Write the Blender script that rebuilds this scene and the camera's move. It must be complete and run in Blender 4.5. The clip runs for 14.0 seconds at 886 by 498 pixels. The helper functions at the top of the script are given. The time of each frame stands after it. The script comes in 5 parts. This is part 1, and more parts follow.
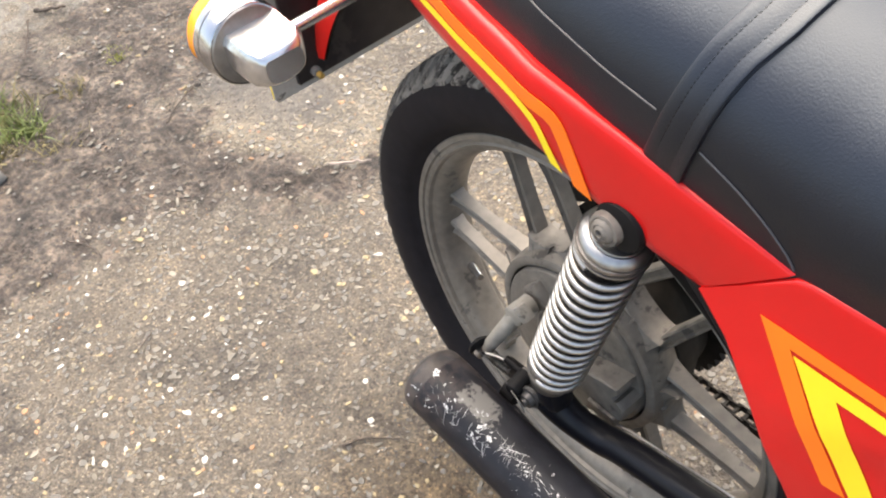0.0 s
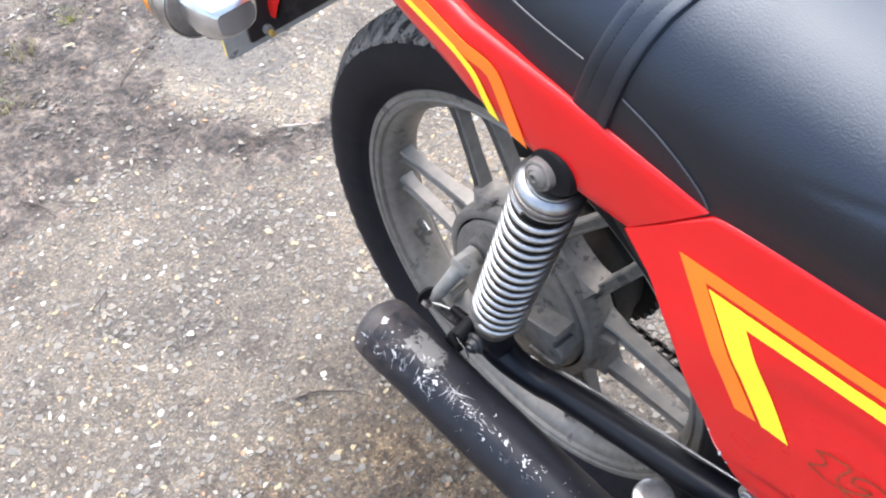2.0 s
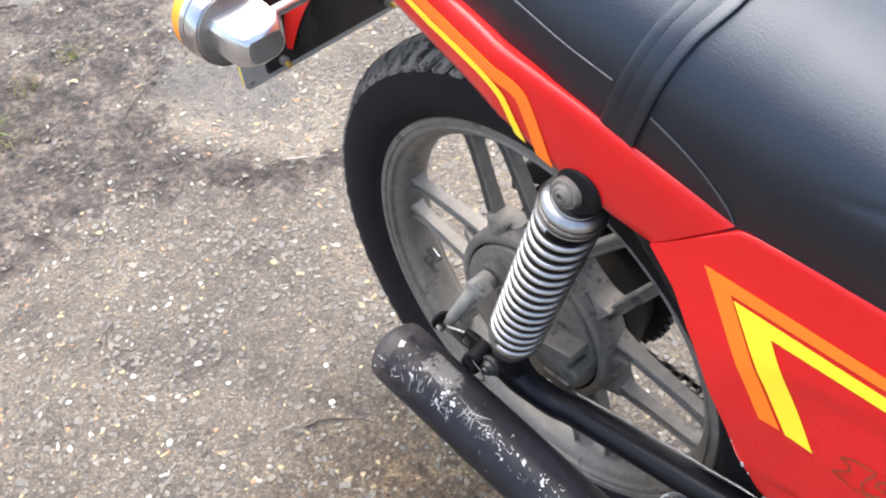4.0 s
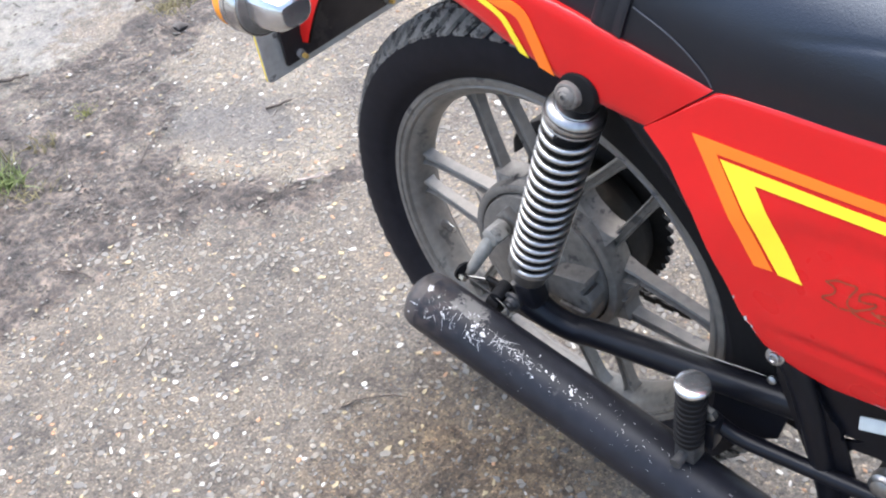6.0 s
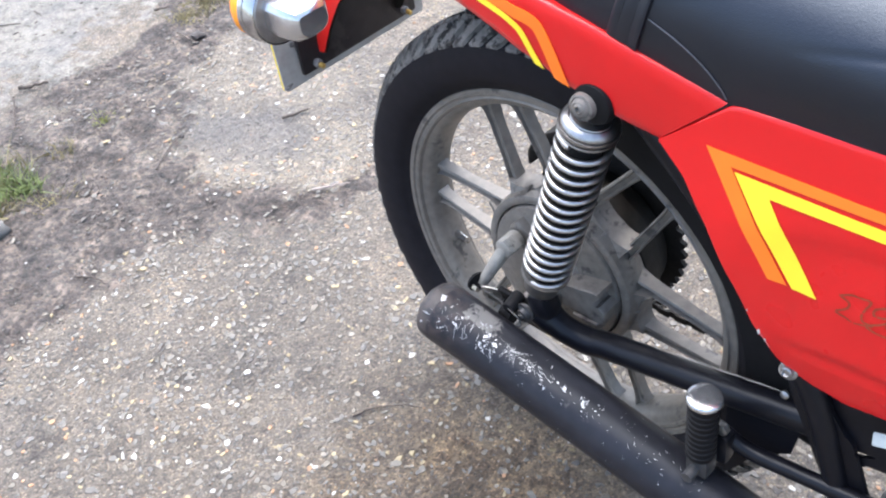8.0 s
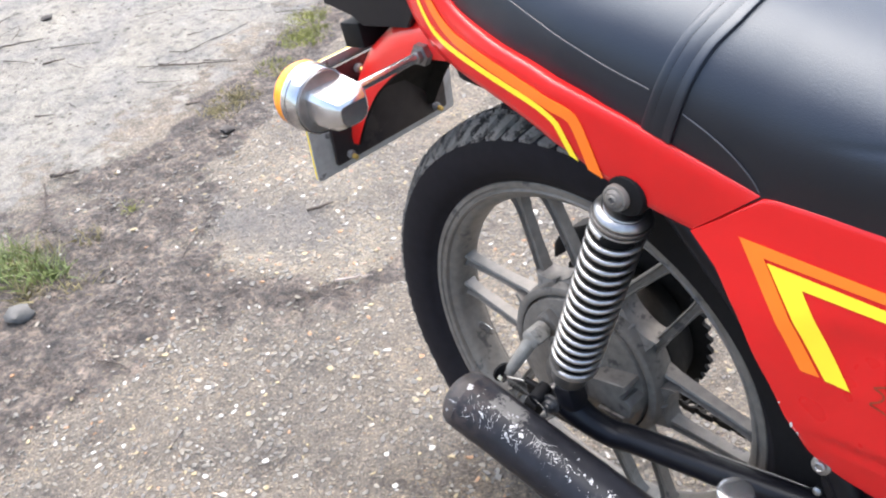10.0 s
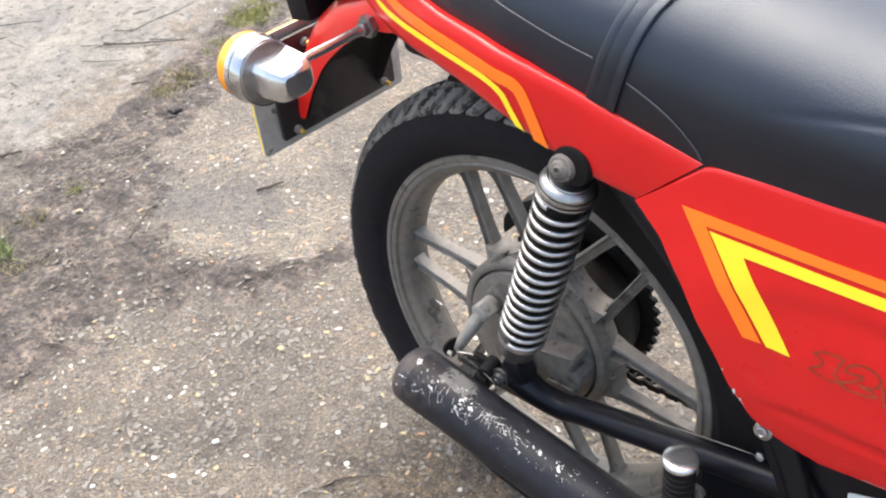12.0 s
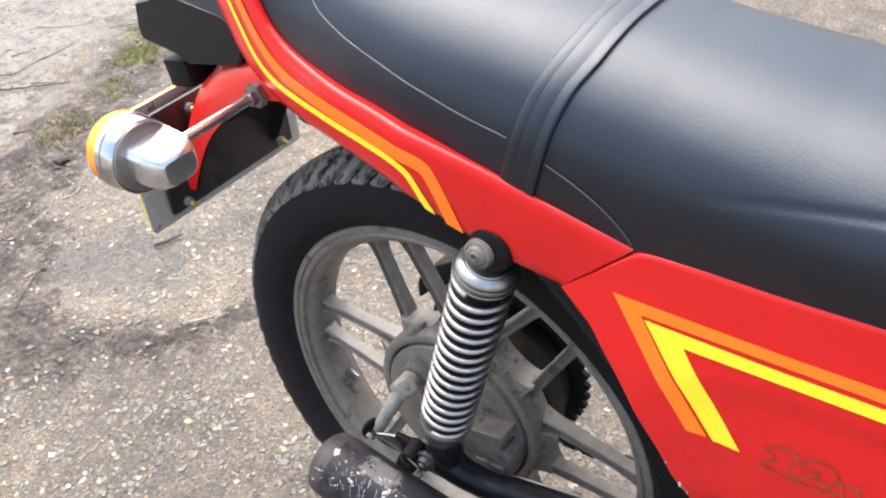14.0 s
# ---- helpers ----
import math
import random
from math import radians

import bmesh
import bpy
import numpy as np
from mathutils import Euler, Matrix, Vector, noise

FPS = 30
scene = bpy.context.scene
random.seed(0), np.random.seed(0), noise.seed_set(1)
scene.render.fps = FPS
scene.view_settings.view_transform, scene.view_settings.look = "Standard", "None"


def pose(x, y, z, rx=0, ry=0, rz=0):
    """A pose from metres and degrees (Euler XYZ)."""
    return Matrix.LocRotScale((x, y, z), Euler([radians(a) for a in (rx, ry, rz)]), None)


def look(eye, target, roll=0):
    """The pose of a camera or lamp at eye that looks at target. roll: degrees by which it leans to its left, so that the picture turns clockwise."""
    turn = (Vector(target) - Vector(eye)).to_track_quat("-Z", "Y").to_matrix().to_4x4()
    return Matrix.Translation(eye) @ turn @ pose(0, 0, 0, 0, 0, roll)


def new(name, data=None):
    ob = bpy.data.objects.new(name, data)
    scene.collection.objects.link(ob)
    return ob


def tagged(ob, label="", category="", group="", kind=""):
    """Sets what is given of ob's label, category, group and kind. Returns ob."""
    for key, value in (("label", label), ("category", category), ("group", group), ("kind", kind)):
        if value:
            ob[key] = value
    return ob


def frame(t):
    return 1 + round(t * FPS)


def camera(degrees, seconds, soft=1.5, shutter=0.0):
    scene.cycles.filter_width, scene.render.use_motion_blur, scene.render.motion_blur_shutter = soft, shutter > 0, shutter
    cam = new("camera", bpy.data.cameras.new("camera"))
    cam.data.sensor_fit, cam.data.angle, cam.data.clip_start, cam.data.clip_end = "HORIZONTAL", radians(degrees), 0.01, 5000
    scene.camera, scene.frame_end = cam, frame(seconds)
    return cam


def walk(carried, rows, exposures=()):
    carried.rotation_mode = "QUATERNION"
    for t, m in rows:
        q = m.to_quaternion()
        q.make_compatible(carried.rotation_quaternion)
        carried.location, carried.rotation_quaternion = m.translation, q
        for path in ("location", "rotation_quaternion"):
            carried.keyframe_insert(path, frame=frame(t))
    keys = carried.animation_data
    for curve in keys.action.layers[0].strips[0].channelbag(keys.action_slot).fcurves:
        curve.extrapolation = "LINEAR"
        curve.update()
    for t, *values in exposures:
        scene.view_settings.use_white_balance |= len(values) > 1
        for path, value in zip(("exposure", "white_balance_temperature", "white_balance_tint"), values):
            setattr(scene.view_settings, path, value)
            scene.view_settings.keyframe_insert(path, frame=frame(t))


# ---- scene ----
cam = camera(49.48, 14.0, soft=2.1)
PATH = [  # seconds, eye, target, roll
    (0, (0.4162, -0.4189, 1.0975), (-0.3233, 0.0483, 0.1358), -10.672),
    (0.5, (0.4295, -0.4483, 1.0874), (-0.2276, -0.0198, 0.0507), -10.513),
    (1, (0.4285, -0.4417, 1.0982), (-0.2545, 0.0019, 0.0848), -10.300),
    (1.5, (0.4414, -0.4388, 1.1065), (-0.2403, 0.0249, 0.1015), -9.146),
    (2, (0.4540, -0.4367, 1.1123), (-0.2283, 0.0533, 0.1202), -8.086),
    (2.5, (0.4494, -0.4505, 1.1104), (-0.2480, 0.0179, 0.1183), -9.161),
    (3, (0.4421, -0.4523, 1.1203), (-0.2597, 0.0417, 0.1438), -7.396),
    (3.2, (0.4406, -0.4560, 1.1209), (-0.2552, 0.0475, 0.1450), -6.575),
    (5.3, (0.5180, -0.5658, 1.1061), (-0.1806, 0.0321, 0.1872), -10.643),
    (5.5, (0.5336, -0.5895, 1.1015), (-0.1717, 0.0120, 0.1900), -11.159),
    (6, (0.5493, -0.6210, 1.1058), (-0.1838, -0.0195, 0.2165), -11.266),
    (6.5, (0.5409, -0.6145, 1.1063), (-0.2032, -0.0334, 0.2126), -11.115),
    (7, (0.5468, -0.6198, 1.1067), (-0.2073, -0.0267, 0.2295), -11.032),
    (7.5, (0.5478, -0.6190, 1.1032), (-0.2070, -0.0268, 0.2260), -11.095),
    (7.7, (0.5514, -0.6204, 1.1048), (-0.1995, -0.0263, 0.2255), -11.081),
    (9.8, (0.5508, -0.6457, 1.1068), (-0.2565, 0.0123, 0.3289), -9.815),
    (10, (0.5500, -0.6503, 1.1070), (-0.2636, 0.0094, 0.3371), -9.383),
    (10.5, (0.5483, -0.6454, 1.1116), (-0.2727, 0.0382, 0.3710), -8.684),
    (11, (0.5469, -0.6451, 1.1118), (-0.2837, 0.0611, 0.4039), -8.221),
    (11.5, (0.5406, -0.6436, 1.1049), (-0.2903, 0.0517, 0.3864), -8.578),
    (12, (0.5575, -0.6494, 1.0950), (-0.2056, 0.0420, 0.3016), -7.886),
    (12.5, (0.5512, -0.6512, 1.0910), (-0.1726, 0.0288, 0.2522), -7.592),
    (13, (0.5127, -0.6469, 1.0910), (-0.2191, 0.0416, 0.2661), -7.288),
    (13.5, (0.4893, -0.6268, 1.0868), (-0.2702, 0.0792, 0.3026), -9.770),
    (14, (0.4916, -0.5654, 1.0989), (-0.1886, 0.2047, 0.3024), -7.567),
]
EXPOSURES = [(0.0, 1.96, 7790, 10), (0.5, 2.04, 6990, 10), (1.0, 2.14, 6470, 10), (1.5, 2.20, 6300, 10), (2.0, 2.24, 6470, 10), (2.5, 2.22, 6840, 10), (3.0, 2.12, 6710, 10),
             (5.5, 2.04, 6850, 10), (6.0, 2.10, 6360, 10), (6.5, 2.15, 6220, 10), (7.0, 2.17, 6190, 10), (7.5, 2.17, 6190, 10), (10.0, 2.06, 6630, 10), (10.5, 2.08, 6640, 10), (11.0, 2.07, 6710, 10),
             (11.5, 1.96, 6840, 10), (12.0, 1.98, 7070, 10), (12.5, 1.96, 6990, 10), (13.0, 2.09, 6540, 10), (13.5, 2.06, 6630, 10), (14.0, 2.04, 7000, 10)]
walk(cam, [(t, look(eye, target, roll)) for t, eye, target, roll in PATH], EXPOSURES)

# ---- light: a bright overcast sky ----
world = bpy.data.worlds.new("sky")
scene.world = world
world.use_nodes = True
wn = world.node_tree.nodes
sky = wn.new("ShaderNodeTexSky")
sky.sky_type = "NISHITA"
sky.sun_disc = False
sky.sun_elevation = radians(62)
sky.sun_rotation = radians(300)
sky.air_density = 1.0
sky.dust_density = 3.5
sky.ozone_density = 0.6
world.node_tree.links.new(sky.outputs[0], wn["Background"].inputs[0])
wn["Background"].inputs[1].default_value = 0.14

sun = new("sun", bpy.data.lights.new("sun", "SUN"))
sun.data.energy = 1.8
sun.data.angle = radians(80)
sun.data.color = (1.0, 0.99, 0.985)
sun.matrix_world = look((-0.26, 0.15, 0.95), (0, 0, 0))


# ---- materials ----
def surface(name, color, rough=0.5, metal=0.0, grain=60.0, vary=0.25, bump=0.1, bump_scale=None, coat=0.0, specular=0.5, wear=None, wear_scale=12.0, wear_at=0.62):
    """A material with variation at two scales, fine relief and, if wear is given, patches of another colour."""
    m = bpy.data.materials.new(name)
    m.use_nodes = True
    n, l = m.node_tree.nodes, m.node_tree.links
    p = n["Principled BSDF"]
    p.inputs["Metallic"].default_value = metal
    p.inputs["Coat Weight"].default_value = coat
    p.inputs["Coat Roughness"].default_value = 0.12
    p.inputs["Specular IOR Level"].default_value = specular
    tc = n.new("ShaderNodeTexCoord")
    big = n.new("ShaderNodeTexNoise")
    big.inputs["Scale"].default_value = grain * 0.12
    big.inputs["Detail"].default_value = 5
    fine = n.new("ShaderNodeTexNoise")
    fine.inputs["Scale"].default_value = grain
    fine.inputs["Detail"].default_value = 4
    for t in (big, fine):
        l.new(tc.outputs["Object"], t.inputs["Vector"])
    both = n.new("ShaderNodeMath")
    both.operation = "ADD"
    l.new(big.outputs["Fac"], both.inputs[0])
    l.new(fine.outputs["Fac"], both.inputs[1])
    span = n.new("ShaderNodeMapRange")
    span.inputs["From Min"].default_value = 0.6
    span.inputs["From Max"].default_value = 1.4
    span.inputs["To Min"].default_value = 1 - vary
    span.inputs["To Max"].default_value = 1 + vary
    l.new(both.outputs[0], span.inputs["Value"])
    mul = n.new("ShaderNodeVectorMath")
    mul.operation = "SCALE"
    mul.inputs[0].default_value = color
    l.new(span.outputs[0], mul.inputs["Scale"])
    out = mul.outputs[0]
    rspan = n.new("ShaderNodeMapRange")
    rspan.inputs["From Min"].default_value = 0.3
    rspan.inputs["From Max"].default_value = 0.7
    rspan.inputs["To Min"].default_value = max(0.02, rough * (1 - 0.5 * vary))
    rspan.inputs["To Max"].default_value = min(1.0, rough * (1 + 0.5 * vary))
    l.new(big.outputs["Fac"], rspan.inputs["Value"])
    rout = rspan.outputs[0]
    if wear:
        w = n.new("ShaderNodeTexNoise")
        w.inputs["Scale"].default_value = wear_scale
        w.inputs["Detail"].default_value = 8
        w.inputs["Roughness"].default_value = 0.7
        l.new(tc.outputs["Object"], w.inputs["Vector"])
        ramp = n.new("ShaderNodeValToRGB")
        ramp.color_ramp.elements[0].position = wear_at
        ramp.color_ramp.elements[1].position = wear_at + 0.05
        l.new(w.outputs["Fac"], ramp.inputs[0])
        mix = n.new("ShaderNodeMix")
        mix.data_type = "RGBA"
        l.new(ramp.outputs[0], mix.inputs["Factor"])
        l.new(out, mix.inputs["A"])
        mix.inputs["B"].default_value = (*wear, 1)
        out = mix.outputs["Result"]
    l.new(out, p.inputs["Base Color"])
    l.new(rout, p.inputs["Roughness"])
    if bump:
        b = n.new("ShaderNodeBump")
        b.inputs["Strength"].default_value = bump
        b.inputs["Distance"].default_value = 0.002
        h = fine
        if bump_scale:
            h = n.new("ShaderNodeTexNoise")
            h.inputs["Scale"].default_value = bump_scale
            h.inputs["Detail"].default_value = 3
            l.new(tc.outputs["Object"], h.inputs["Vector"])
        l.new(h.outputs["Fac"], b.inputs["Height"])
        l.new(b.outputs[0], p.inputs["Normal"])
    return m


RED = surface("red_paint", (0.65, 0.0125, 0.0125), 0.28, grain=25, vary=0.07, bump=0.02, coat=0.2, specular=0.3)
DARKRED = surface("red_guard_paint", (0.7, 0.017, 0.013), 0.32, grain=25, vary=0.1, bump=0.03, coat=0.4)
YELLOW = surface("yellow_decal", (0.93, 0.7, 0.03), 0.4, grain=40, vary=0.05, bump=0.0)
ORANGE = surface("orange_decal", (0.98, 0.19, 0.012), 0.4, grain=40, vary=0.05, bump=0.0)
FADED = surface("faded_lettering", (0.33, 0.055, 0.02), 0.5, grain=300, vary=0.4, bump=0.0)
VINYL = surface("black_vinyl", (0.0034, 0.0033, 0.0068), 0.43, grain=120, vary=0.15, bump=0.13, bump_scale=850, specular=0.7)
VINYL.node_tree.nodes["Principled BSDF"].inputs["Specular Tint"].default_value = (0.76, 0.87, 1.0, 1.0)
THREAD = surface("grey_piping", (0.07, 0.07, 0.078), 0.5, grain=200, vary=0.2, bump=0.05)
RUBBER = surface("tyre_rubber", (0.013, 0.0115, 0.0135), 0.68, grain=70, vary=0.3, bump=0.1, specular=0.12)
TREAD = surface("dusty_tread_rubber", (0.15, 0.139, 0.125), 0.88, grain=90, vary=0.55, bump=0.45, wear=(0.04, 0.036, 0.033), wear_scale=70, wear_at=0.5)
ALLOY = surface("grey_cast_alloy", (0.172, 0.154, 0.133), 0.46, metal=0.15, grain=90, vary=0.35, bump=0.18, wear=(0.075, 0.07, 0.065), wear_scale=22, wear_at=0.6)
DARKALLOY = surface("dull_cast_alloy", (0.155, 0.139, 0.121), 0.55, metal=0.15, grain=110, vary=0.35, bump=0.2, wear=(0.05, 0.045, 0.04), wear_scale=30, wear_at=0.58)
CHROME = surface("chrome", (0.54, 0.535, 0.54), 0.18, metal=1.0, grain=40, vary=0.1, bump=0.02)
OLDCHROME = surface("pitted_chrome", (0.4, 0.39, 0.38), 0.4, metal=1.0, grain=160, vary=0.25, bump=0.06)
SPRING = surface("bare_spring_steel", (0.47, 0.455, 0.44), 0.38, metal=1.0, grain=220, vary=0.2, bump=0.05)
STEEL = surface("zinc_steel", (0.28, 0.272, 0.265), 0.38, metal=0.9, grain=180, vary=0.3, bump=0.1)
GUNMETAL = surface("dull_dark_steel", (0.09, 0.088, 0.088), 0.45, metal=0.6, grain=150, vary=0.4, bump=0.15)
BLACK = surface("black_enamel", (0.006, 0.006, 0.0085), 0.36, grain=60, vary=0.3, bump=0.1, specular=0.24, wear=(0.018, 0.017, 0.018), wear_scale=40, wear_at=0.66)
PLASTIC = surface("black_plastic", (0.009, 0.0085, 0.009), 0.55, grain=120, vary=0.25, bump=0.1, specular=0.14)
DUSTYPLASTIC = surface("dusty_black_plastic", (0.02, 0.0155, 0.0165), 0.4, grain=60, vary=0.5, bump=0.1, specular=0.35, wear=(0.045, 0.036, 0.034), wear_scale=18, wear_at=0.56)
PALEALLOY = surface("pale_cast_alloy", (0.27, 0.25, 0.22), 0.5, metal=0.15, grain=90, vary=0.4, bump=0.2, wear=(0.1, 0.09, 0.08), wear_scale=40, wear_at=0.58)
GRIME = surface("oily_black_metal", (0.016, 0.014, 0.012), 0.65, grain=90, vary=0.5, bump=0.3, specular=0.15)
SILENCER = surface("scuffed_black_pipe", (0.013, 0.013, 0.017), 0.45, grain=70, vary=0.4, bump=0.2, specular=0.28, wear=(0.05, 0.048, 0.047), wear_scale=60, wear_at=0.64)
RUST = surface("rusty_pipe_end", (0.05, 0.04, 0.037), 0.65, grain=90, vary=0.5, bump=0.3, wear=(0.025, 0.024, 0.026), wear_scale=30, wear_at=0.5)
CHIP = surface("chipped_to_bare_metal", (0.55, 0.54, 0.53), 0.55, metal=0.2, grain=300, vary=0.3, bump=0.1)
GREYCHIP = surface("grey_primer", (0.17, 0.165, 0.16), 0.6, grain=200, vary=0.4, bump=0.15)
AMBER = surface("amber_lens", (0.95, 0.3, 0.01), 0.15, grain=60, vary=0.05, bump=0.03)
REDLENS = surface("red_lens", (0.5, 0.01, 0.02), 0.15, grain=60, vary=0.05, bump=0.02)
PLATEBACK = surface("bare_plate_back", (0.38, 0.365, 0.335), 0.5, grain=60, vary=0.35, bump=0.1, wear=(0.12, 0.11, 0.1), wear_scale=30, wear_at=0.6)
PLATEFACE = surface("yellow_plate_face", (0.85, 0.62, 0.03), 0.35, grain=40, vary=0.1, bump=0.02)
BRASS = surface("yellowed_bolt", (0.55, 0.36, 0.1), 0.4, metal=0.5, grain=200, vary=0.3, bump=0.1)
PALE = surface("pale_plastic_label", (0.33, 0.36, 0.355), 0.4, grain=90, vary=0.2, bump=0.05)
GRASS = surface("grass_blades", (0.16, 0.2, 0.065), 0.6, grain=25, vary=0.45, bump=0.0)
MOSS = surface("yellow_green_moss", (0.22, 0.225, 0.07), 0.75, grain=25, vary=0.5, bump=0.0)
LAMPBLACK = surface("satin_black_plastic", (0.0075, 0.0068, 0.009), 0.42, grain=120, vary=0.2, bump=0.05, specular=0.3)
DULLSTEEL = surface("weathered_plating", (0.3, 0.29, 0.28), 0.34, metal=0.85, grain=120, vary=0.3, bump=0.05)
DULLCHROME = surface("brushed_chrome", (0.62, 0.615, 0.62), 0.24, metal=0.92, grain=160, vary=0.15, bump=0.03)
DRYGRASS = surface("dry_moss_and_grass", (0.2, 0.17, 0.085), 0.75, grain=25, vary=0.5, bump=0.0)
TWIG = surface("brown_twig", (0.055, 0.042, 0.034), 0.85, grain=120, vary=0.5, bump=0.3)
PALETWIG = surface("bleached_splinter", (0.27, 0.225, 0.2), 0.8, grain=120, vary=0.3, bump=0.2)
CLOD = surface("dark_earth", (0.035, 0.03, 0.028), 0.9, grain=120, vary=0.5, bump=0.5)


def scuffed_pipe():
    """Black paint on the pipe, scratched through in crossing lines and worn to primer where it rubs."""
    m = SILENCER
    n, l = m.node_tree.nodes, m.node_tree.links
    p = n["Principled BSDF"]
    under = p.inputs["Base Color"].links[0].from_socket
    geo = n.new("ShaderNodeTexCoord")
    along, over = Vector((1, 0.062, -0.2402)).normalized(), Vector((0.205, -0.4, 0.893)).normalized()
    origin = Vector((0, -0.1559, 0.2819))

    def number(op, a, b=None, c=None):
        q = n.new("ShaderNodeMath")
        q.operation = op
        for i, v in enumerate((a, b, c)):
            if isinstance(v, (int, float)):
                q.inputs[i].default_value = v
            elif v is not None:
                l.new(v, q.inputs[i])
        return q.outputs[0]

    def dot(axis):
        d = n.new("ShaderNodeVectorMath")
        d.operation = "DOT_PRODUCT"
        l.new(geo.outputs["Object"], d.inputs[0])
        d.inputs[1].default_value = axis
        return number("SUBTRACT", d.outputs["Value"], axis.dot(origin))

    def ease(v, a, b):
        r = n.new("ShaderNodeMapRange")
        r.interpolation_type = "SMOOTHSTEP"
        r.inputs["From Min"].default_value, r.inputs["From Max"].default_value = a, b
        l.new(v, r.inputs["Value"])
        return r.outputs[0]

    def cloud(scale, detail=6, stretch=(1, 1, 1)):
        mp = n.new("ShaderNodeMapping")
        mp.inputs["Scale"].default_value = stretch
        l.new(geo.outputs["Object"], mp.inputs["Vector"])
        t = n.new("ShaderNodeTexNoise")
        t.inputs["Scale"].default_value = scale
        t.inputs["Detail"].default_value = detail
        t.inputs["Roughness"].default_value = 0.65
        l.new(mp.outputs[0], t.inputs["Vector"])
        return t.outputs["Fac"]

    def lay(f, a, colour):
        x = n.new("ShaderNodeMix")
        x.data_type = "RGBA"
        l.new(f, x.inputs["Factor"])
        l.new(a, x.inputs["A"])
        x.inputs["B"].default_value = (*colour, 1)
        return x.outputs["Result"]

    s, h = dot(along), dot(over)
    # a rusty, dull rear end and a patch of primer on the crown
    rusty = number("MULTIPLY", ease(s, 0.01, -0.06), ease(cloud(70, 10), 0.42, 0.58))
    col = lay(number("MULTIPLY", rusty, 0.6), under, (0.065, 0.048, 0.043))
    crown = dot(Vector((0.23, 0.12, 0.966)).normalized())
    patch = number("MULTIPLY", number("MULTIPLY", ease(s, -0.05, -0.025), ease(s, 0.05, 0.005)), ease(crown, 0.026, 0.0342))
    col = lay(number("MULTIPLY", ease(number("ADD", patch, number("MULTIPLY_ADD", cloud(260, 6), 0.9, number("MULTIPLY", cloud(75, 10), 0.9))), 1.72, 1.86), 0.75), col, (0.2, 0.188, 0.172))
    # small bright flecks, thickest on the shoulder
    band = number("MULTIPLY", number("MULTIPLY", ease(s, -0.075, -0.05), ease(s, 0.3, 0.05)), ease(h, 0.0265, 0.0342))
    chip = ease(number("ADD", number("MULTIPLY", band, 0.13), cloud(170, 8)), 0.765, 0.785)
    sparse = ease(cloud(210, 4), 0.715, 0.735)
    white = number("MAXIMUM", chip, sparse)
    col = lay(white, col, (0.5, 0.49, 0.47))
    # brown dust along the underside
    dusty = number("MULTIPLY", ease(h, -0.008, -0.026), ease(cloud(55, 8), 0.38, 0.6))
    col = lay(number("MULTIPLY", dusty, 0.6), col, (0.11, 0.085, 0.066))
    l.new(col, p.inputs["Base Color"])
    dull = number("MAXIMUM", rusty, white)
    l.new(number("MULTIPLY_ADD", dull, 0.2, 0.43), p.inputs["Roughness"])


scuffed_pipe()


def per_piece(m, stops, rough=0.7):
    """Colour each loose piece of a mesh by chance from the stops."""
    n, l = m.node_tree.nodes, m.node_tree.links
    geo = n.new("ShaderNodeNewGeometry")
    ramp = n.new("ShaderNodeValToRGB")
    ramp.color_ramp.interpolation = "CONSTANT"
    el = ramp.color_ramp.elements
    while len(el) < len(stops):
        el.new(0.5)
    for e, (pos, c) in zip(el, stops):
        e.position = pos
        e.color = (*c, 1)
    l.new(geo.outputs["Random Per Island"], ramp.inputs[0])
    noise_node = n.new("ShaderNodeTexNoise")
    noise_node.inputs["Scale"].default_value = 260
    mix = n.new("ShaderNodeMix")
    mix.data_type = "RGBA"
    mix.blend_type = "MULTIPLY"
    mix.inputs["Factor"].default_value = 0.5
    l.new(ramp.outputs[0], mix.inputs["A"])
    l.new(noise_node.outputs["Fac"], mix.inputs["B"])
    p = n["Principled BSDF"]
    p.inputs["Roughness"].default_value = rough
    l.new(mix.outputs["Result"], p.inputs["Base Color"])
    return m


STONE = bpy.data.materials.new("mixed_pebbles")
STONE.use_nodes = True
per_piece(STONE, [(0.0, (0.136, 0.127, 0.113)), (0.24, (0.152, 0.14, 0.12)), (0.46, (0.105, 0.098, 0.09)), (0.62, (0.165, 0.146, 0.117)), (0.76, (0.143, 0.135, 0.125)),
                  (0.83, (0.31, 0.25, 0.145)), (0.885, (0.25, 0.225, 0.185)), (0.925, (0.065, 0.057, 0.054)), (0.945, (0.47, 0.455, 0.42)), (0.978, (0.33, 0.185, 0.1))])
SANDSTONE = bpy.data.materials.new("tan_pebbles")
SANDSTONE.use_nodes = True
per_piece(SANDSTONE, [(0.0, (0.2, 0.168, 0.125)), (0.25, (0.24, 0.2, 0.148)), (0.45, (0.13, 0.113, 0.092)), (0.62, (0.27, 0.185, 0.115)), (0.78, (0.26, 0.226, 0.18)), (0.92, (0.25, 0.145, 0.095))])
DUSTY = bpy.data.materials.new("dusty_pebbles")
DUSTY.use_nodes = True
per_piece(DUSTY, [(0.0, (0.3, 0.29, 0.26)), (0.3, (0.36, 0.34, 0.31)), (0.55, (0.24, 0.23, 0.21)), (0.75, (0.46, 0.44, 0.4)), (0.93, (0.15, 0.14, 0.13))])


